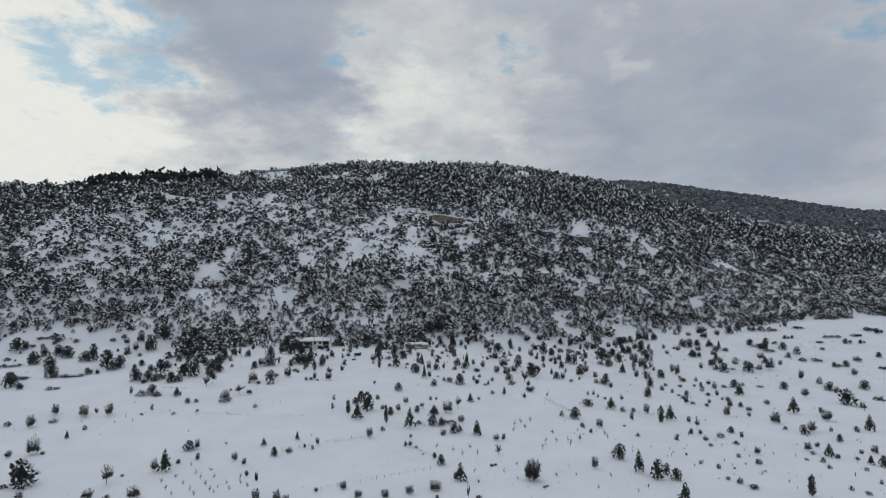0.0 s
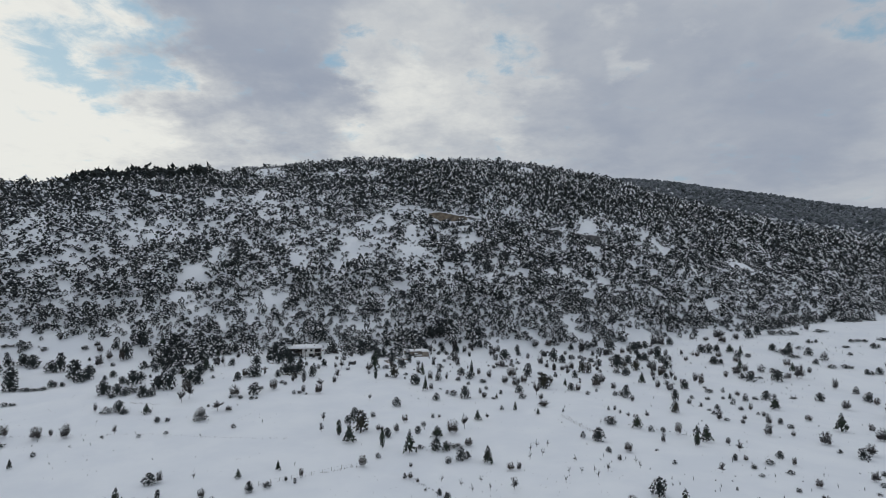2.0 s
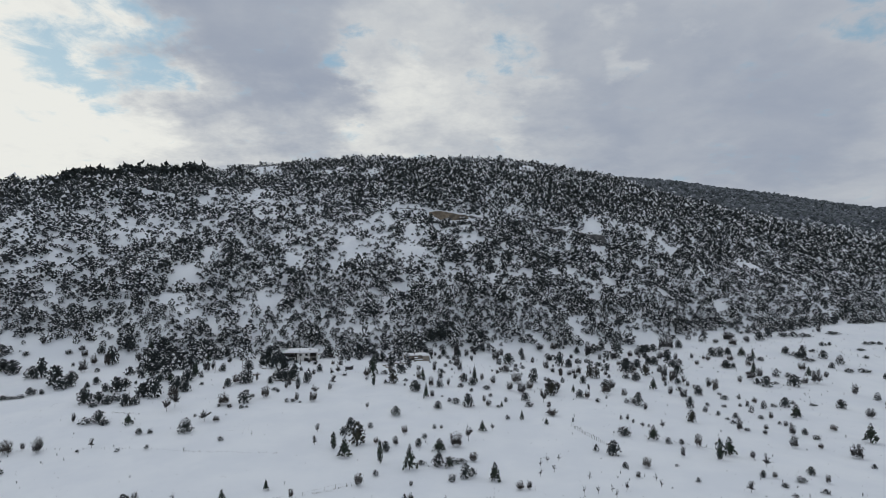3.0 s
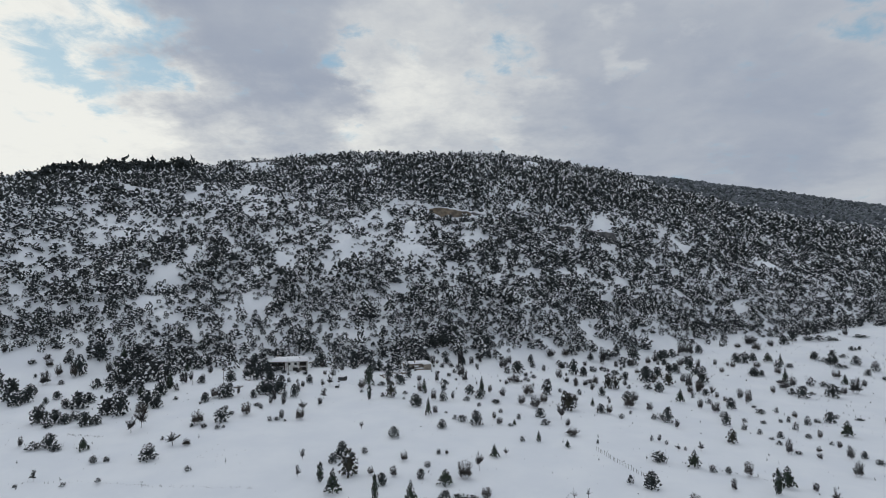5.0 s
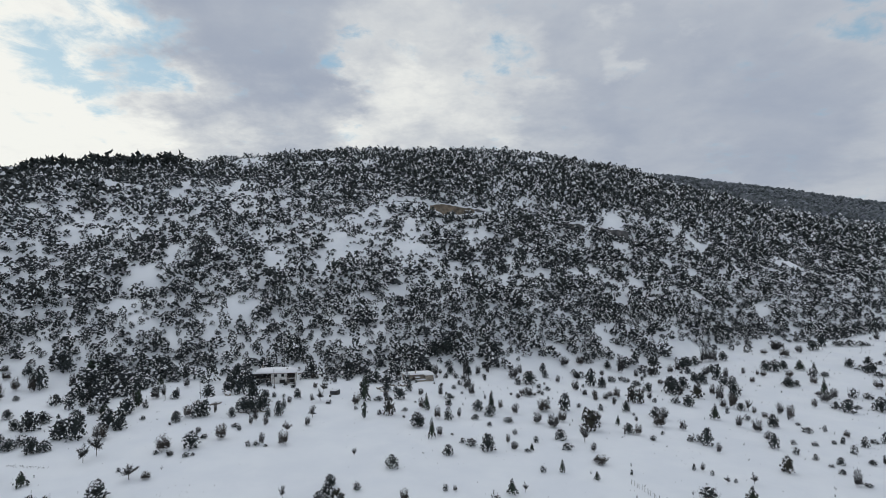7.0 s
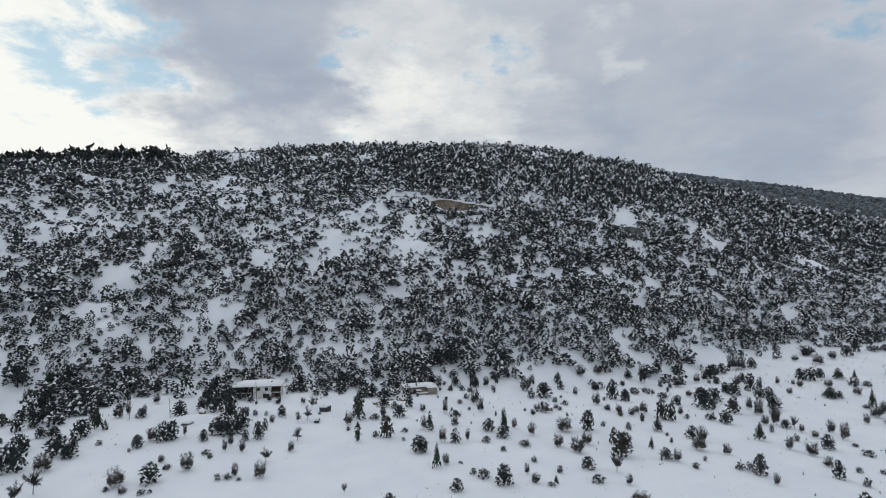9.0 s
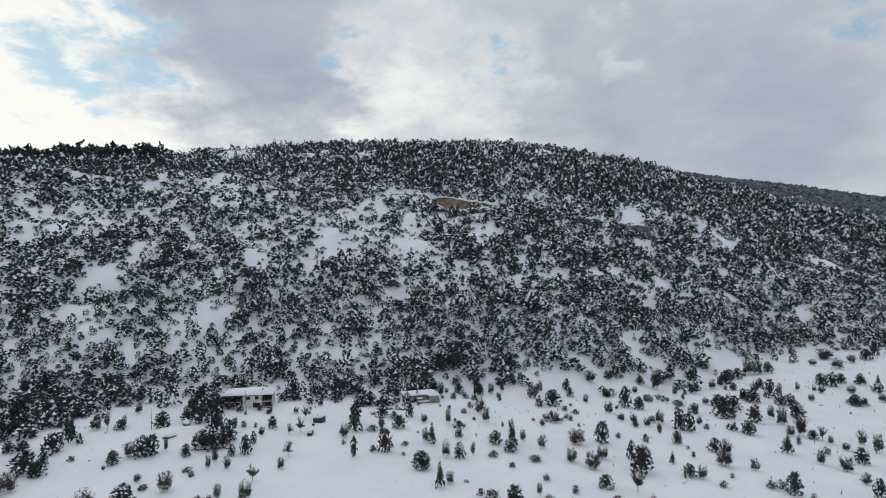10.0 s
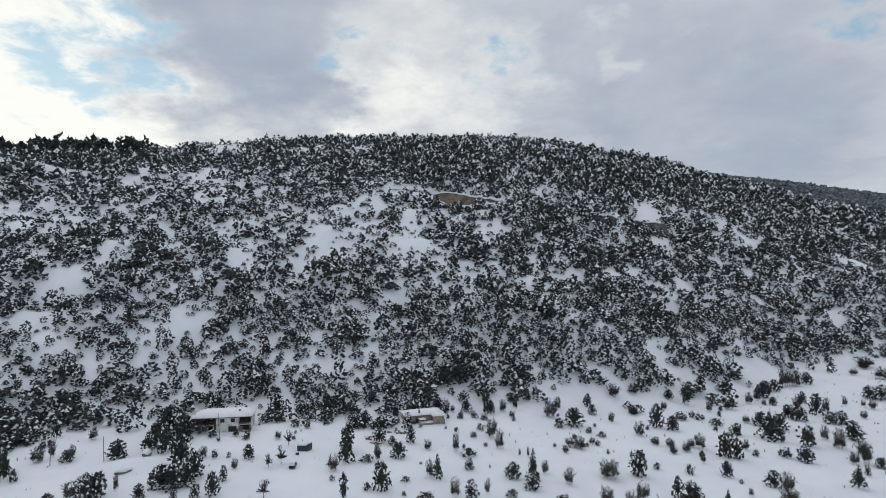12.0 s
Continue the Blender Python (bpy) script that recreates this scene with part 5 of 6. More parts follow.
juniper(298.0, 500.6, 3.8, 4.1)
juniper(302.0, 501.8, 2.4, 2.6)
bare_shrub(215.0, 502.9, 4.8, 6.0)
juniper(305.9, 503.0, 3.1, 3.4)
low_shrub(338.0, 507.4, 3.3, 5.2)
low_shrub(349.3, 507.4, 3.3, 5.2)
bare_shrub(242.5, 507.7, 6.4, 7.0)
low_shrub(341.8, 508.6, 2.1, 5.2)
low_shrub(345.5, 509.8, 2.7, 5.2)
low_shrub(367.4, 512.5, 3.3, 7.0)
low_shrub(372.4, 513.7, 2.1, 7.0)
juniper(256.8, 515.0, 7.5, 8.2)
bare_shrub(229.8, 515.1, 6.5, 7.1)
bare_shrub(233.8, 519.4, 7.2, 11.8)
juniper(394.4, 521.4, 5.2, 5.7)
juniper(399.5, 522.6, 3.3, 3.6)
juniper(270.1, 525.5, 8.6, 7.5)
low_shrub(283.2, 527.0, 5.8, 8.4)
low_shrub(300.3, 527.5, 4.7, 6.7)
low_shrub(292.7, 528.4, 5.3, 9.2)
low_shrub(305.1, 528.7, 3.0, 6.7)
low_shrub(391.0, 528.9, 4.6, 7.9)
low_shrub(396.8, 530.1, 2.9, 7.9)
low_shrub(330.7, 537.4, 3.5, 7.3)
low_shrub(336.0, 538.6, 2.2, 7.3)
bare_shrub(323.6, 542.3, 7.7, 5.3)

# ---- building materials ----
PLASTER = surface("white_plaster", (0.62, 0.62, 0.60), (0.74, 0.74, 0.72), 0.9, 0.9, 0.01, 6.0, (0.45, 0.43, 0.40), 0.5)
STONE = surface("field_stone", (0.22, 0.19, 0.155), (0.42, 0.37, 0.31), 1.6, 0.9, 0.08, 2.2, (0.14, 0.125, 0.11), 0.8)
ROOF_TILE = surface("old_roof", (0.10, 0.06, 0.05), (0.18, 0.11, 0.085), 1.5, 0.85, 0.02, 5.0)
DARK_WOOD = surface("dark_wood", (0.030, 0.026, 0.023), (0.075, 0.063, 0.053), 2.0, 0.8, 0.006, 9.0)
GREY_WOOD = surface("weathered_wood", (0.12, 0.11, 0.10), (0.22, 0.20, 0.18), 2.5, 0.9, 0.006, 9.0)
PLANK_WOOD = surface("fresh_plank", (0.24, 0.19, 0.13), (0.38, 0.31, 0.22), 2.5, 0.8, 0.005, 9.0)
# near-black inner walls: the shade inside the openings is put into this colour
SHADED_INTERIOR = surface("shade_dark_inner_wall", (0.028, 0.027, 0.027), (0.05, 0.048, 0.047), 1.0, 0.9)
SHEET = surface("dark_sheet_metal", (0.045, 0.048, 0.055), (0.085, 0.09, 0.10), 0.8, 0.5, 0.01, 3.0, (0.06, 0.05, 0.045), 0.7, metal=0.3)
TANK = surface("blue_grey_paint", (0.16, 0.18, 0.21), (0.24, 0.26, 0.29), 1.2, 0.6, 0.004, 5.0)
CAR_PAINT = surface("dark_car_paint", (0.030, 0.034, 0.042), (0.045, 0.05, 0.06), 0.6, 0.3)
RUBBER = surface("tyre_rubber", (0.02, 0.02, 0.02), (0.035, 0.035, 0.035), 4.0, 0.9)
STEEL = surface("wheel_steel", (0.30, 0.30, 0.31), (0.42, 0.42, 0.43), 3.0, 0.45, metal=0.8)
ROCK = surface("hill_limestone", (0.13, 0.11, 0.09), (0.30, 0.25, 0.19), 0.22, 0.9, 0.5, 0.35, (0.33, 0.26, 0.185), 0.09)
GREY_ROCK = surface("grey_limestone", (0.08, 0.082, 0.085), (0.20, 0.20, 0.20), 0.3, 0.9, 0.5, 0.35, (0.26, 0.25, 0.24), 0.12)
GLASS = bpy.data.materials.new("window_glass")
GLASS.use_nodes = True
glass_shader = GLASS.node_tree.nodes["Principled BSDF"]
glass_shader.inputs["Base Color"].default_value = (0.04, 0.05, 0.06, 1)
glass_shader.inputs["Roughness"].default_value = 0.06
glass_shader.inputs["Transmission Weight"].default_value = 0.55


def boxes(name, spans, material, parent, label="", bevel=0.0):
    """One mesh of one or more butted boxes: x0, x1, y0, y1, z0, z1."""
    bm = bmesh.new()
    for x0, x1, y0, y1, z0, z1 in spans:
        m = Matrix.Translation(((x0 + x1) / 2, (y0 + y1) / 2, (z0 + z1) / 2)) @ Matrix.Diagonal((x1 - x0, y1 - y0, z1 - z0, 1))
        bmesh.ops.create_cube(bm, size=1, matrix=m)
    if bevel:
        bmesh.ops.bevel(bm, geom=bm.edges[:], offset=bevel, segments=2, affect="EDGES")
    me = bpy.data.meshes.new(name)
    bm.to_mesh(me)
    bm.free()
    me.materials.append(material)
    return part(name, me, parent, label)


def solid(name, verts, faces, material, parent, label="", bevel=0.0, rounded=False):
    bm = bmesh.new()
    vs = [bm.verts.new(v) for v in verts]
    for f in faces:
        bm.faces.new([vs[k] for k in f])
    bmesh.ops.recalc_face_normals(bm, faces=bm.faces[:])
    if bevel:
        bmesh.ops.bevel(bm, geom=bm.edges[:], offset=bevel, segments=3, affect="EDGES", clamp_overlap=True)
    for f in bm.faces:
        f.smooth = rounded
    me = bpy.data.meshes.new(name)
    bm.to_mesh(me)
    bm.free()
    me.materials.append(material)
    return part(name, me, parent, label)


def hip(x0, x1, y0, y1, z, h, inset, thick):
    """A hipped slab: eaves at z, ridge h higher, inset from the ends."""
    ym = (y0 + y1) / 2
    v = [(x0, y0, z), (x1, y0, z), (x1, y1, z), (x0, y1, z), (x0, y0, z + thick), (x1, y0, z + thick), (x1, y1, z + thick), (x0, y1, z + thick), (x0 + inset, ym, z + h + thick), (x1 - inset, ym, z + h + thick)]
    f = [(3, 2, 1, 0), (0, 1, 5, 4), (1, 2, 6, 5), (2, 3, 7, 6), (3, 0, 4, 7), (4, 5, 9, 8), (5, 6, 9), (6, 7, 8, 9), (7, 4, 8)]
    return v, f


def window(house, x, y, z, w, h, name="window"):
    """A window set into a front wall: frame, mullion, pane and sill."""
    top = boxes(name, ((x - 0.06, x, y, y + 0.12, z, z + h), (x + w, x + w + 0.06, y, y + 0.12, z, z + h), (x - 0.06, x + w + 0.06, y, y + 0.12, z + h, z + h + 0.06), (x + w / 2 - 0.03, x + w / 2 + 0.03, y, y + 0.1, z, z + h)), DARK_WOOD, house, "dark wooden window frame")
    boxes("pane", ((x, x + w, y + 0.05, y + 0.07, z, z + h),), GLASS, top)
    boxes("sill", ((x - 0.12, x + w + 0.12, y - 0.12, y + 0.1, z - 0.08, z),), PLASTER, top)
    return top


def white_house():
    """Long two-storey house with open loggias at both ends, facing the fields."""
    x, y = -95.8, 385.6
    house = tagged(new("white_house"), "long white two-storey house with dark balconies, thick snow on roof", "house")
    house.matrix_basis = pose(x, y, ground_z(x + 8, y + 1) - 0.1, 0, 0, 8) @ Matrix.Diagonal((0.89, 1, 1, 1))
    # middle block with its openings, side and back walls
    spans = ((8.4, 9.9, 0, 0.3, 0, 5.0), (9.9, 11.45, 0, 0.3, 0, 3.35), (9.9, 11.45, 0, 0.3, 4.65, 5.0), (11.45, 12.8, 0, 0.3, 0, 5.0), (12.8, 13.7, 0, 0.3, 2.0, 5.0), (13.7, 15.25, 0, 0.3, 2.0, 3.35),
             (13.7, 15.25, 0, 0.3, 4.65, 5.0), (15.25, 15.9, 0, 0.3, 2.0, 5.0), (15.9, 16.6, 0, 0.3, 0, 5.0), (8.4, 8.7, 0.3, 2.2, 0, 5.0), (16.3, 16.6, 0.3, 2.2, 0, 5.0), (0, 0.3, 2.2, 9.0, 0, 5.0), (20.7, 21.0, 2.2, 9.0, 0, 5.0), (0.3, 20.7, 8.7, 9.0, 0, 5.0))
    boxes("wall", spans, PLASTER, house)
    boxes("foundation", ((0, 21, 0, 9, -2.0, 0),), STONE, house, "rough stone foundation")
    # loggia walls coloured dark to stand for the shade of the recess
    boxes("loggia_wall", ((0.3, 8.4, 2.2, 2.45, 0, 5.0),), SHADED_INTERIOR, house, "wall behind the open loggia, coloured dark for its shade")
    boxes("loggia_wall", ((16.6, 20.7, 2.2, 2.45, 0, 5.0),), SHADED_INTERIOR, house, "wall behind the open loggia, coloured dark for its shade")
    boxes("room_back", ((8.7, 16.3, 3.4, 3.6, 0, 5.0),), SHADED_INTERIOR, house, "inner wall behind the openings, coloured dark for shade")
    boxes("floor_slab", ((0, 8.4, 0.1, 2.2, 2.35, 2.6),), PLASTER, house, "white balcony slab")
    boxes("floor_slab", ((16.6, 21, 0.1, 2.2, 2.35, 2.6),), PLASTER, house, "white balcony slab")
    for px in (0.0, 2.75, 5.1, 7.2):
        boxes("pier", ((px, px + 0.35, 0.12, 0.47, 0, 2.35),), PLASTER, house, "white ground-floor pier")
    boxes("pier", ((20.6, 20.95, 0.12, 0.47, 0, 2.35),), GREY_WOOD, house, "weathered corner post")
    boxes("dark_boarding", ((7.55, 8.4, 0.05, 0.12, 0, 5.0),), DARK_WOOD, house, "dark upright boarding")
    for px in (0.05, 2.8, 5.2):
        boxes("post", ((px, px + 0.14, 0.14, 0.28, 2.6, 5.0),), DARK_WOOD, house)
    for px in (17.9, 19.3, 20.75):
        boxes("post", ((px, px + 0.14, 0.14, 0.28, 2.6, 5.0),), DARK_WOOD, house)
    for x0, x1 in ((0.05, 7.5), (16.7, 20.9)):
        boxes("railing", ((x0, x1, 0.14, 0.22, 3.45, 3.53), *[(x0 + k * 0.4, x0 + k * 0.4 + 0.28, 0.16, 0.2, 2.65, 3.45) for k in range(int((x1 - x0) / 0.4))]), DARK_WOOD, house, "dark boarded balcony railing")
    boxes("sagging_board", ((16.8, 18.2, 0.06, 0.12, 0.3, 1.9),), GREY_WOOD, house, "weathered board leaning in the opening")
    window(house, 9.9, 0.1, 3.35, 1.55, 1.3)
    window(house, 13.7, 0.1, 3.35, 1.55, 1.3)
    # dark sheet set inside the doorway to stand for its shade
    boxes("garage_shade_sheet", ((12.8, 15.9, 0.35, 0.4, 0, 2.0),), SHADED_INTERIOR, house, "dark sheet for the shade in the open ground-floor doorway")
    v, f = hip(-0.6, 21.6, -0.55, 9.6, 5.0, 1.75, 4.5, 0.16)
    solid("roof", v, f, ROOF_TILE, house)
    v, f = hip(-0.75, 21.75, -0.7, 9.75, 5.165, 1.75, 4.4, 0.42)
    solid("roof_snow", v, f, SNOW, house, "thick rounded snow on the roof", 0.16, True)
    for cx, cy, h in ((2.4, 7.6, 8.0), (16.3, 2.2, 6.9)):
        chimney = boxes("chimney", ((cx, cx + 0.6, cy, cy + 0.6, 5.2, h),), STONE, house)
        boxes("cap", ((cx - 0.08, cx + 0.68, cy - 0.08, cy + 0.68, h, h + 0.12),), STONE, chimney)
    boxes("back_annexe", ((-1.6, 0.0, 5.0, 9.0, -1, 4.2),), PLASTER, house, "small white annexe")
    v, f = hip(-2.0, 0.2, 4.7, 9.3, 4.2, 0.9, 0.6, 0.35)
    solid("annexe_snow", v, f, SNOW, house, "snow on the annexe roof", 0.12, True)


def stone_house():
    """Single-storey stone house with a projecting wing and a low walled terrace."""
    x, y = -24.6, 401.8
    house = tagged(new("stone_house"), "low tan stone house with projecting wing and snowy roof", "house")
    house.matrix_basis = pose(x, y, ground_z(x + 8, y) - 0.2, 0, 0, 17) @ Matrix.Diagonal((0.92, 1, 1, 1))
    spans = ((0, 4.0, 0, 0.5, 0, 3.1), (4.0, 5.0, 0, 0.5, 2.1, 3.1), (5.0, 6.6, 0, 0.5, 0, 3.1), (6.6, 7.7, 0, 0.5, 0, 1.2), (6.6, 7.7, 0, 0.5, 2.3, 3.1), (7.7, 10.6, 0, 0.5, 0, 3.1), (0, 0.5, 0.5, 7.5, 0, 3.1), (14.5, 15, 0, 7.5, 0, 3.1),
             (0.5, 14.5, 7.0, 7.5, 0, 3.1), (10.6, 11.1, -2.6, 0.5, 0, 3.1), (11.1, 15, -2.6, -2.1, 0, 3.1), (14.5, 15, -2.1, 0, 0, 3.1))
    boxes("wall", spans, STONE, house)
    boxes("foundation", ((0, 15, 0, 7.5, -1.5, 0), (10.6, 15, -2.6, 0, -1.5, 0)), STONE, house)
    # inner wall coloured dark, so the room reads as unlit
    boxes("room_back", ((0.5, 10.6, 2.4, 2.6, 0, 3.1),), SHADED_INTERIOR, house, "inner wall coloured dark for shade")
    boxes("door", ((4.0, 5.0, 0.2, 0.27, 0, 2.1),), DARK_WOOD, house, "dark wooden door")
    window(house, 6.6, 0.15, 1.2, 1.1, 1.1)
    v, f = hip(-0.5, 15.5, -0.5, 8.0, 3.1, 0.8, 3.6, 0.14)
    solid("roof", v, f, ROOF_TILE, house)
    v, f = hip(-0.65, 15.65, -0.65, 8.15, 3.245, 0.8, 3.5, 0.4)
    solid("roof_snow", v, f, SNOW, house, "smooth thick snow on the roof", 0.15, True)
    solid("wing_roof_snow", [(10.0, -3.2, 3.12), (15.6, -3.2, 3.12), (15.6, 2.0, 3.3), (10.0, 2.0, 3.3), (10.0, -3.2, 3.5), (15.6, -3.2, 3.5), (15.6, 2.0, 4.0), (10.0, 2.0, 4.0)],
          [(3, 2, 1, 0), (0, 1, 5, 4), (1, 2, 6, 5), (2, 3, 7, 6), (3, 0, 4, 7), (4, 5, 6, 7)], SNOW, house, "snow on the wing's roof", 0.12, True)
    chimney = boxes("chimney", ((5.3, 5.95, 0.5, 1.15, 3.3, 4.9),), STONE, house)
    boxes("cap", ((5.2, 6.05, 0.4, 1.25, 4.9, 5.05),), STONE, chimney)
    boxes("terrace_wall", ((5.2, 10.4, -2.7, -2.3, -1.5, 0.9),), STONE, house, "low stone terrace wall")
    boxes("terrace_snow", ((5.1, 10.5, -2.8, -0.6, 0.904, 1.2),), SNOW, house, "snow on the terrace", 0.1)
    boxes("canopy", ((5.0, 7.4, -2.4, -0.1, 2.0, 2.08),), GREY_WOOD, house, "small porch canopy")
    boxes("canopy_snow", ((4.9, 7.5, -2.5, -0.1, 2.085, 2.35),), SNOW, house, "snow on the porch canopy", 0.09)


def yard_wall(name, label, x0, y0, x1, y1, h, thick, seed, material=ROCK, cap=True):
    """A broken dry-stone wall along a line on the ground, its top uneven and capped with snow."""
    r = np.random.RandomState(seed)
    wall = tagged(new(name), label, "wall")
    wall.matrix_basis = Matrix.Translation((x0, y0, ground_z(x0, y0)))
    n = max(3, int(math.hypot(x1 - x0, y1 - y0) / 0.55))
    for k in range(n):
        f = (k + r.uniform(-0.4, 0.4)) / n
        if r.uniform() < 0.34:
            continue
        x, y = x0 + (x1 - x0) * f + r.uniform(-0.3, 0.3), y0 + (y1 - y0) * f + r.uniform(-0.5, 0.5)
        z = ground_z(x, y) - ground_z(x0, y0)
        L, hh, d = r.uniform(0.4, 1.0), h * r.uniform(0.3, 0.9), thick * r.uniform(0.5, 1.0)
        stone = boxes("stone", ((-L / 2, L / 2, -d / 2, d / 2, -0.5, hh),), material, wall, bevel=0.12)
        stone.matrix_basis = pose(x - x0, y - y0, z, r.uniform(-12, 12), r.uniform(-12, 12), r.uniform(0, 180))
        if cap and r.uniform() < 0.85:
            boxes("snow_cap", ((-L / 2 - 0.15, L / 2 + 0.15, -d / 2 - 0.15, d / 2 + 0.15, hh + 0.004, hh + 0.32),), SNOW, stone, bevel=0.12)


def shed():
    """A small dark sheet-metal pen with snow inside."""
    x, y = -57.6, 373.4
    thing = tagged(new("sheet_shed"), "small dark sheet-metal shed with a broken snowy roof", "shed")
    thing.matrix_basis = pose(x, y, ground_z(x + 1.5, y) - 0.1, 0, 0, 6)
    solid("front_sheet", [(0, 0, -0.3), (3.2, 0, -0.3), (3.2, 0, 1.5), (0, 0, 1.9), (0, 0.06, -0.3), (3.2, 0.06, -0.3), (3.2, 0.06, 1.5), (0, 0.06, 1.9)], [(0, 1, 2, 3), (7, 6, 5, 4), (0, 4, 5, 1), (1, 5, 6, 2), (2, 6, 7, 3), (3, 7, 4, 0)], SHEET, thing)
    solid("side_sheet", [(3.2, 0, -0.3), (4.3, 1.9, -0.3), (4.3, 1.9, 2.3), (3.2, 0, 1.5), (3.26, -0.03, -0.3), (4.36, 1.87, -0.3), (4.36, 1.87, 2.3), (3.26, -0.03, 1.5)], [(0, 1, 2, 3), (7, 6, 5, 4), (0, 4, 5, 1), (1, 5, 6, 2), (2, 6, 7, 3), (3, 7, 4, 0)], SHEET, thing)
    boxes("back_sheet", ((-0.05, 4.3, 1.9, 1.96, -0.3, 1.9),), SHEET, thing)
    boxes("end_sheet", ((-0.06, 0, 0, 1.9, -0.3, 1.9),), SHEET, thing)
    solid("roof_snow", [(-0.1, 0.5, 1.75), (2.6, 0.7, 1.5), (3.9, 2.0, 1.95), (-0.1, 2.1, 1.95), (-0.1, 0.5, 2.0), (2.6, 0.7, 1.72), (3.9, 2.0, 2.2), (-0.1, 2.1, 2.2)], [(0, 1, 2, 3), (7, 6, 5, 4), (0, 4, 5, 1), (1, 5, 6, 2), (2, 6, 7, 3), (3, 7, 4, 0)], SNOW, thing, "snow lying on the broken roof", 0.07, True)
    crate = tagged(new("wooden_crate"), "small dark wooden crate in the snow", "crate")
    crate.matrix_basis = pose(-57.4, 370.2, ground_z(-57.4, 370.2) - 0.05, 0, 0, 12)
    boxes("body", ((0, 1.0, 0, 0.8, 0, 0.75),), DARK_WOOD, crate, bevel=0.03)
    boxes("lid_snow", ((0.04, 0.96, 0.04, 0.76, 0.754, 0.9),), SNOW, crate, "snow on the lid", 0.06)
    tank = tagged(new("water_tank"), "blue-grey metal water tank beside the stone house", "tank")
    tank.matrix_basis = pose(-12.2, 403.2, ground_z(-12.2, 403.2) - 0.2, 0, 0, 5)
    boxes("body", ((0, 1.9, 0, 1.5, 0, 1.9),), TANK, tank, bevel=0.08)
    boxes("top_snow", ((0.05, 1.85, 0.05, 1.45, 1.904, 2.15),), SNOW, tank, "snow on top of the tank", 0.09)


def car():
    """A small dark hatchback under snow, parked on the white yard."""
    x, y = -56.0, 361.5
    thing = tagged(new("parked_car"), "small dark hatchback parked under a layer of snow", "car")
    thing.matrix_basis = pose(x, y, ground_z(x, y) - 0.12, 0, 0, 4)
    side = [(-1.95, 0.30), (2.0, 0.30), (2.05, 0.75), (1.1, 0.95), (-1.7, 1.0), (-2.0, 0.85)]
    n = len(side)
    v = [(-0.86, a, b) for a, b in side] + [(0.86, a, b) for a, b in side]
    f = [tuple(range(n)), tuple(range(2 * n - 1, n - 1, -1))] + [(k, k + n, (k + 1) % n + n, (k + 1) % n) for k in range(n)]
    body = solid("body", v, f, CAR_PAINT, thing, bevel=0.06)
    side = [(-1.75, 0.99), (1.05, 0.96), (0.45, 1.45), (-1.45, 1.47)]
    v = [(-0.80, *side[0]), (-0.80, *side[1]), (-0.66, *side[2]), (-0.66, *side[3]), (0.80, *side[0]), (0.80, *side[1]), (0.66, *side[2]), (0.66, *side[3])]
    solid("cabin", v, [(0, 1, 2, 3), (7, 6, 5, 4), (0, 4, 5, 1), (1, 5, 6, 2), (2, 6, 7, 3), (3, 7, 4, 0)], CAR_PAINT, thing, bevel=0.05)
    solid("rear_window", [(-0.66, -1.722, 1.08), (0.66, -1.722, 1.08), (0.56, -1.50, 1.40), (-0.56, -1.50, 1.40), (-0.66, -1.742, 1.08), (0.66, -1.742, 1.08), (0.56, -1.52, 1.40), (-0.56, -1.52, 1.40)],
          [(0, 1, 2, 3), (7, 6, 5, 4), (0, 4, 5, 1), (1, 5, 6, 2), (2, 6, 7, 3), (3, 7, 4, 0)], GLASS, thing)
    for sx in (-0.62, 0.62):
        boxes("tail_light", ((sx - 0.12, sx + 0.12, -2.03, -1.97, 0.68, 0.86),), ROOF_TILE, thing, "red tail light")
        boxes("mirror", ((sx * 1.62 - 0.08, sx * 1.62 + 0.08, 0.55, 0.68, 0.98, 1.14),), CAR_PAINT, thing, bevel=0.03)
    boxes("bumper", ((-0.84, 0.84, -2.06, -1.94, 0.32, 0.55),), RUBBER, thing, bevel=0.03)
    for sx in (-0.78, 0.78):
        for sy in (-1.25, 1.3):
            for name, r0, w, mat, parent in (("tyre", 0.31, 0.2, RUBBER, None), ("rim", 0.19, 0.212, STEEL, "tyre")):
                bm = bmesh.new()
                bmesh.ops.create_cone(bm, cap_ends=True, segments=16, radius1=r0, radius2=r0, depth=w, matrix=Matrix.Translation((sx, sy, 0.31)) @ Matrix.Rotation(radians(90), 4, "Y"))
                me = bpy.data.meshes.new(name)
                bm.to_mesh(me)
                bm.free()
                me.materials.append(mat)
                tyre = part(name, me, thing if parent is None else tyre)
    boxes("roof_snow", ((-0.76, 0.76, -1.55, 0.62, 1.475, 1.85),), SNOW, thing, "snow on the car's roof", 0.1)
    boxes("bonnet_snow", ((-0.82, 0.82, 0.85, 1.98, 0.92, 1.2),), SNOW, thing, "snow on the bonnet", 0.1)
    solid("hatch_snow", [(-0.78, -2.0, 0.95), (0.78, -2.0, 0.95), (0.72, -1.45, 1.62), (-0.72, -1.45, 1.62), (-0.78, -1.75, 0.98), (0.78, -1.75, 0.98), (0.72, -1.4, 1.45), (-0.72, -1.4, 1.45)],
          [(0, 1, 2, 3), (7, 6, 5, 4), (0, 4, 5, 1), (1, 5, 6, 2), (2, 6, 7, 3), (3, 7, 4, 0)], SNOW, thing, "snow on the sloping hatch", 0.05, True)
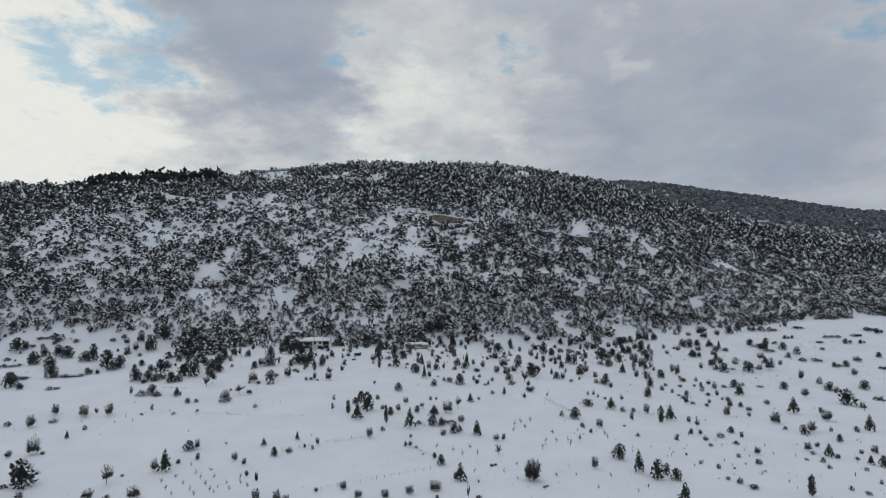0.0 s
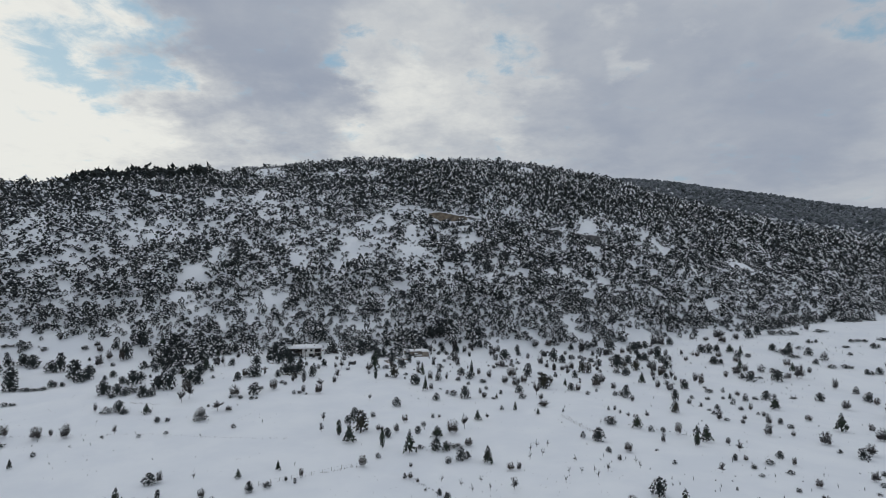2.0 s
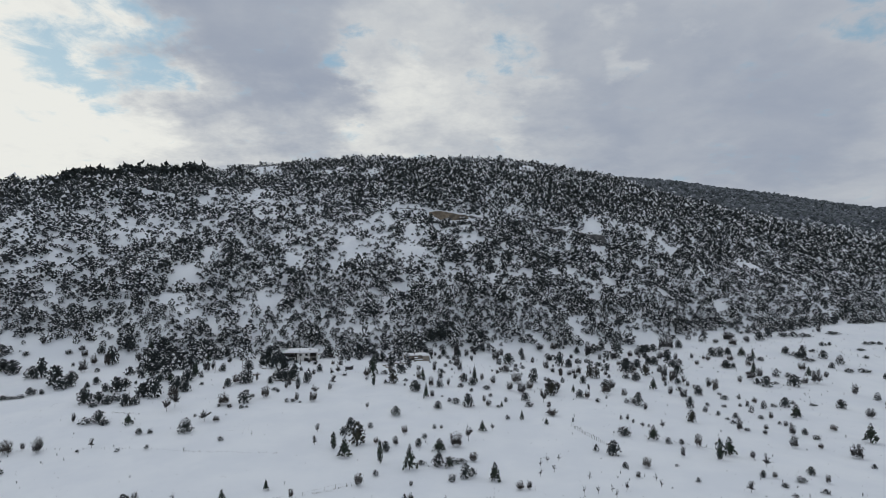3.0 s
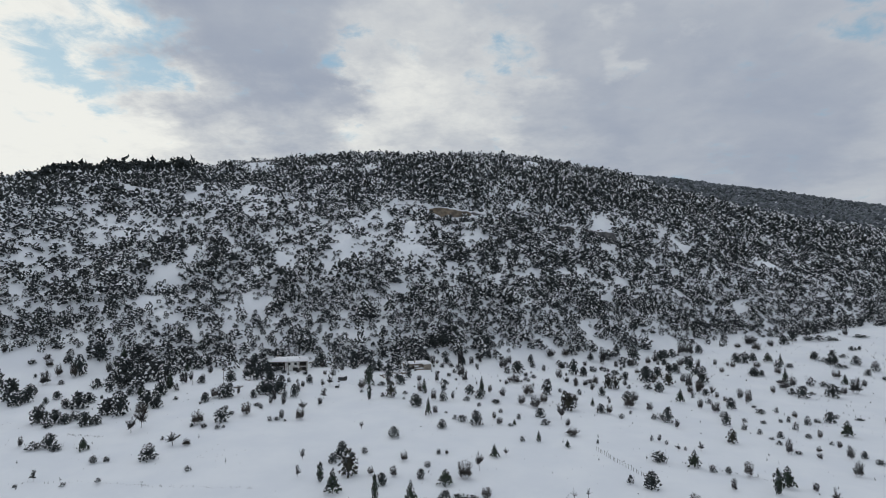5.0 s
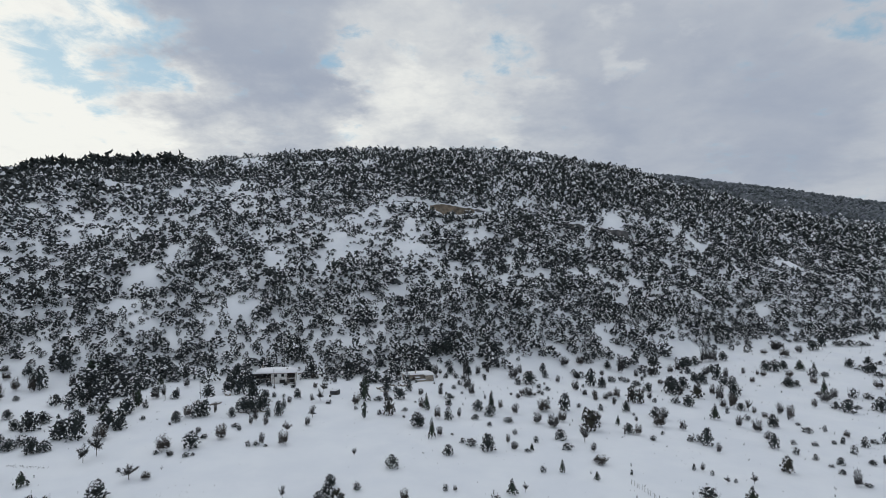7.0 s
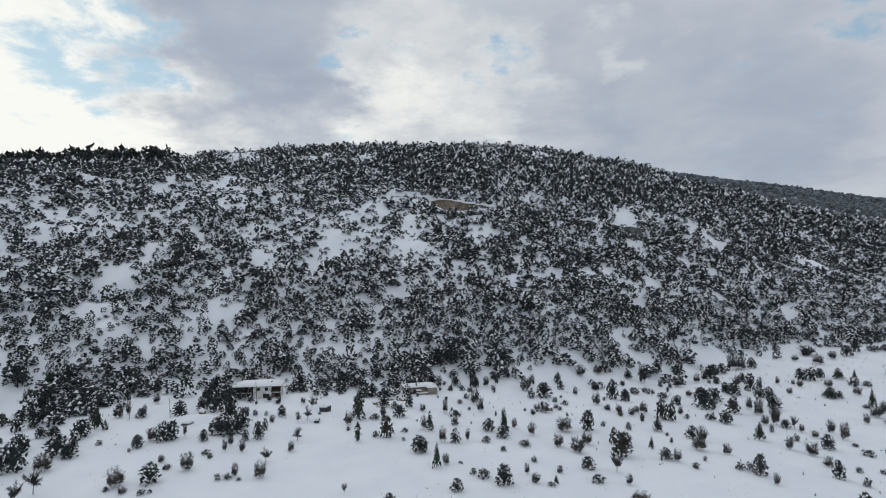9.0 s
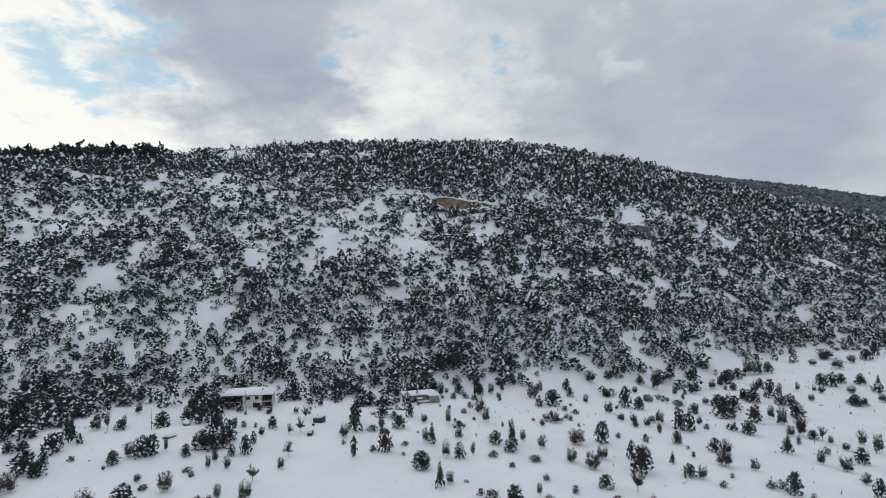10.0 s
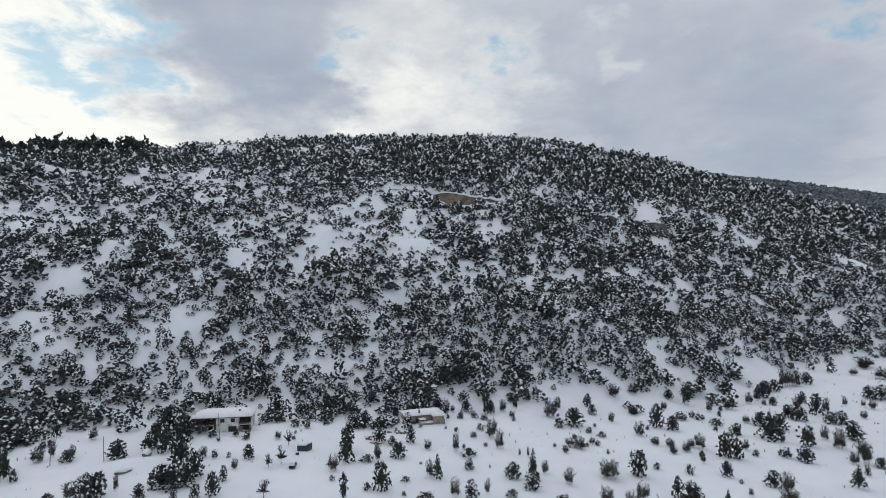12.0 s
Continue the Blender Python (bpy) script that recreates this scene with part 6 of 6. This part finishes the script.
    boxes("windscreen_snow", ((-0.7, 0.7, 0.6, 1.0, 1.1, 1.4),), SNOW, thing, "snow on the windscreen", 0.12)


def pole(x, y, h, lean_x, label):
    """A thin leaning wooden utility pole."""
    thing = tagged(new("utility_pole"), label, "pole", "utility poles")
    thing.matrix_basis = pose(x, y, ground_z(x, y) - 0.3, 0, lean_x, 0)
    v, f = limbs([((0, 0, 0), (0, 0, h + 0.3), 0.12, 0.08)], 8)
    part("shaft", mesh_of("shaft", v, f, None, (GREY_WOOD,), True), thing)
    boxes("insulator", ((-0.05, 0.05, -0.16, -0.06, h - 0.25, h - 0.05),), PLASTER, thing, bevel=0.02)


def fence(label, x0, y0, x1, y1, count, h, seed, rail=True):
    """Leaning fence posts in a line, with a slack wire."""
    r = np.random.RandomState(seed)
    thing = tagged(new("field_fence"), label, "fence", "field fences")
    thing.matrix_basis = Matrix.Translation((x0, y0, ground_z(x0, y0)))
    tops = []
    for k in range(count):
        f = (k + r.uniform(-0.2, 0.2)) / (count - 1)
        x, y = x0 + (x1 - x0) * f, y0 + (y1 - y0) * f
        z = ground_z(x, y) - ground_z(x0, y0)
        hh = h * r.uniform(0.75, 1.15)
        top = (x - x0 + r.uniform(-0.12, 0.12), y - y0 + r.uniform(-0.1, 0.1), z + hh)
        v, fc = limbs([((x - x0, y - y0, z - 0.4), top, 0.07, 0.05)], 5)
        part("post", mesh_of("post", v, fc, None, (GREY_WOOD,)), thing)
        tops.append(tuple(np.array(top) - (0, 0, 0.2)))
    if rail:
        v, fc = limbs([(a, b, 0.012, 0.012) for a, b in zip(tops[:-1], tops[1:])], 3)
        part("wire", mesh_of("wire", v, fc, None, (SHEET,)), thing)


def rock_wall(name, label, x0, x1, y, z0, z1, rim, seed, rock, sheer=0.0):
    """A rock band in the hillside: an uneven face up to a line from z0 to z1, with a thick rim and shelf of snow above it. sheer: how far the slope falls away below."""
    thing = tagged(new(name), label, "cliff")
    thing.matrix_basis = Matrix.Translation((x0, y, 0))
    n, rows = max(8, int((x1 - x0) / 0.9)), 9
    V, F, LV, LF = [], [], [], []
    for k in range(n + 1):
        f = k / n
        x = x0 + (x1 - x0) * f
        yy = y + 1.2 * float(lattice(x, seed * 10.0, 11, seed)) + 0.8 * float(lattice(x, seed * 10.0, 4, seed + 1))
        ends = min(1.0, 8 * f * (1 - f) + 0.1)
        top = z0 + (z1 - z0) * f + 0.9 * float(lattice(x, 3.0, 9, seed + 2)) + 0.5 * float(lattice(x, 3.0, 3, seed + 5)) - 1.2 * (1 - ends)
        base = min(ground_z(x, yy - 1.5), top - 1.0) - 1.5 - sheer * ends
        for j in range(rows):
            g = j / (rows - 1)
            z = base + (top - base) * g
            out = 0.8 * float(lattice(x, z, 3.2, seed + 3)) + 0.45 * float(lattice(x, z, 1.1, seed + 4))
            V.append((x - x0, yy - y - out - 0.8 * (1 - g), z))
        back = next((d for d in (2, 3, 4, 5, 7, 9, 11, 13, 15) if float(ground(x, yy + d)) > top + 0.6), 15)
        thick = rim * ends * (0.75 + 0.4 * float(lattice(x, 8.0, 5, seed + 6)))
        for d, dz in ((-0.9, -0.1), (-1.5, 0.25 * thick), (-1.2, 0.8 * thick), (-0.4, thick), (back * 0.5, thick + 0.2), (back + 1.5, 0.6 + thick * 0.5)):
            LV.append((x - x0, yy - y + d, top + dz))
        if k:
            for j in range(rows - 1):
                a, b = (k - 1) * rows + j, k * rows + j
                F += [(a, b, b + 1), (a, b + 1, a + 1)]
            for j in range(5):
                a, b = (k - 1) * 6 + j, k * 6 + j
                LF += [(a, b, b + 1), (a, b + 1, a + 1)]
    part("rock_face", mesh_of("rock_face", V, F, None, (rock,)), thing)
    part("snow_ledge", mesh_of("snow_ledge", LV, LF, None, (SNOW,), True), thing, "snow ledge above the rock")


def boulder(name, label, x, y, w, d, h, seed, snow=0.3):
    """A rounded uneven boulder with a cap of snow."""
    thing = tagged(new(name), label, "rock")
    low = min(ground_z(x + a, y + b) for a in (-w / 3, 0, w / 3) for b in (-d / 2, 0, d / 2))
    thing.matrix_basis = pose(x, y, low, 0, 0, seed * 31 % 360)
    for part_name, mat, z0, z1, s in (("rock", ROCK, -0.3, 1.0, 1.0), ("snow_cap", SNOW, 0.25, 1.0 + snow, 1.02)):
        bm = bmesh.new()
        bmesh.ops.create_icosphere(bm, subdivisions=3, radius=1.0)
        for vert in bm.verts:
            k = 1 + 0.22 * noise.noise(vert.co * 1.3 + Vector((seed, 0, 0)))
            p = vert.co * k
            z = p.z * 0.5 + 0.5
            vert.co = (p.x * w / 2 * s, p.y * d / 2 * s, (z0 + (z1 - z0) * z) * h)
        for f in bm.faces:
            f.smooth = True
        me = bpy.data.meshes.new(part_name)
        bm.to_mesh(me)
        bm.free()
        me.materials.append(mat)
        part(part_name, me, thing)


def plank(x, y, length, turn):
    thing = tagged(new("plank_stack"), "pale wooden planks lying in the snow", "planks")
    thing.matrix_basis = pose(x, y, ground_z(x, y) - 0.05, 0, 0, turn)
    for k in range(3):
        boxes("plank", ((0, length * (1 - 0.05 * k), k * 0.32, k * 0.32 + 0.26, 0, 0.35),), PLANK_WOOD, thing, bevel=0.02)
    boxes("snow", ((0.1, length - 0.3, 0.05, 0.95, 0.354, 0.55),), SNOW, thing, "snow on the planks", 0.08)


# ---- the yard and the hillside's rocks ----
white_house()
stone_house()
shed()
car()
pole(-84.6, 379.9, 9.0, -3.5, "thin leaning wooden utility pole before the white house")
pole(-111.6, 361.3, 7.4, -2.0, "thin leaning wooden utility pole beside a juniper")
pole(-125.7, 358.7, 6.0, 1.0, "short wooden utility pole among scrub")
yard_wall("hedge_wall", "dark broken stone wall half buried in snow", -80.5, 404.5, -74.5, 408.5, 1.0, 0.7, 61, ROCK, False)
yard_wall("terrace_wall", "ruined dry-stone terrace wall under snow", -68.5, 414.5, -52.0, 416.0, 0.8, 0.7, 62)
yard_wall("terrace_wall", "ruined dry-stone terrace wall under snow", -66.0, 408.8, -51.0, 411.5, 0.8, 0.7, 63)
yard_wall("terrace_wall", "broken dark stone wall in the yard", -66.5, 401.0, -60.5, 400.2, 0.7, 0.9, 64, ROCK, False)
yard_wall("garden_wall", "snow-capped stone garden wall before the stone house", -34.5, 393.0, -22.5, 392.2, 1.3, 0.9, 65)
yard_wall("garden_wall", "snow-capped stone garden wall among junipers", -37.5, 386.5, -33.0, 384.5, 1.1, 0.8, 66)
yard_wall("orchard_wall", "low snow-covered stone wall below the pines", -90.0, 344.0, -76.5, 347.4, 0.9, 0.9, 67)
plank(-38.2, 388.0, 3.6, -4)
plank(-35.8, 382.6, 4.4, -18)
boulder("snowy_boulder", "large boulder under a round cap of snow", -101.5, 366.2, 3.4, 2.4, 1.7, 3)
boulder("rock_ledge", "tan rock ledge showing under a bank of snow", -101.8, 353.6, 4.4, 2.4, 1.3, 7, 0.35)
fence("row of thin leaning fence posts crossing the snow", 50.2, 284.0, 59.0, 257.0, 24, 1.5, 71)
fence("line of low fence posts along a snowy bank", -57.0, 205.8, -29.0, 220.3, 11, 1.2, 72)
fence("line of low fence posts crossing the snow", -38.2, 170.6, -4.4, 186.8, 16, 1.2, 73)
rock_wall("cliff", "tan limestone cliff with a snowy ledge in the pine forest", -15.0, 24.0, 613.0, 117.0, 112.5, 1.9, 81, ROCK, 3.0)
rock_wall("cliff", "low grey rock band with a snowy ledge on the slope", -50.0, -15.3, 616.5, 121.5, 117.2, 1.6, 82, GREY_ROCK)
rock_wall("cliff", "low grey rock band with a snowy ledge on the slope", 24.3, 46.0, 614.0, 112.4, 108.5, 1.8, 84, GREY_ROCK)
rock_wall("cliff", "low grey rock band with a snowy ledge on the slope", 86.0, 120.0, 609.0, 100.5, 97.5, 1.1, 83, GREY_ROCK)
rock_wall("cliff", "low grey rock band with a snowy ledge on the slope", 121.0, 162.0, 619.0, 96.0, 93.0, 1.1, 85, GREY_ROCK)
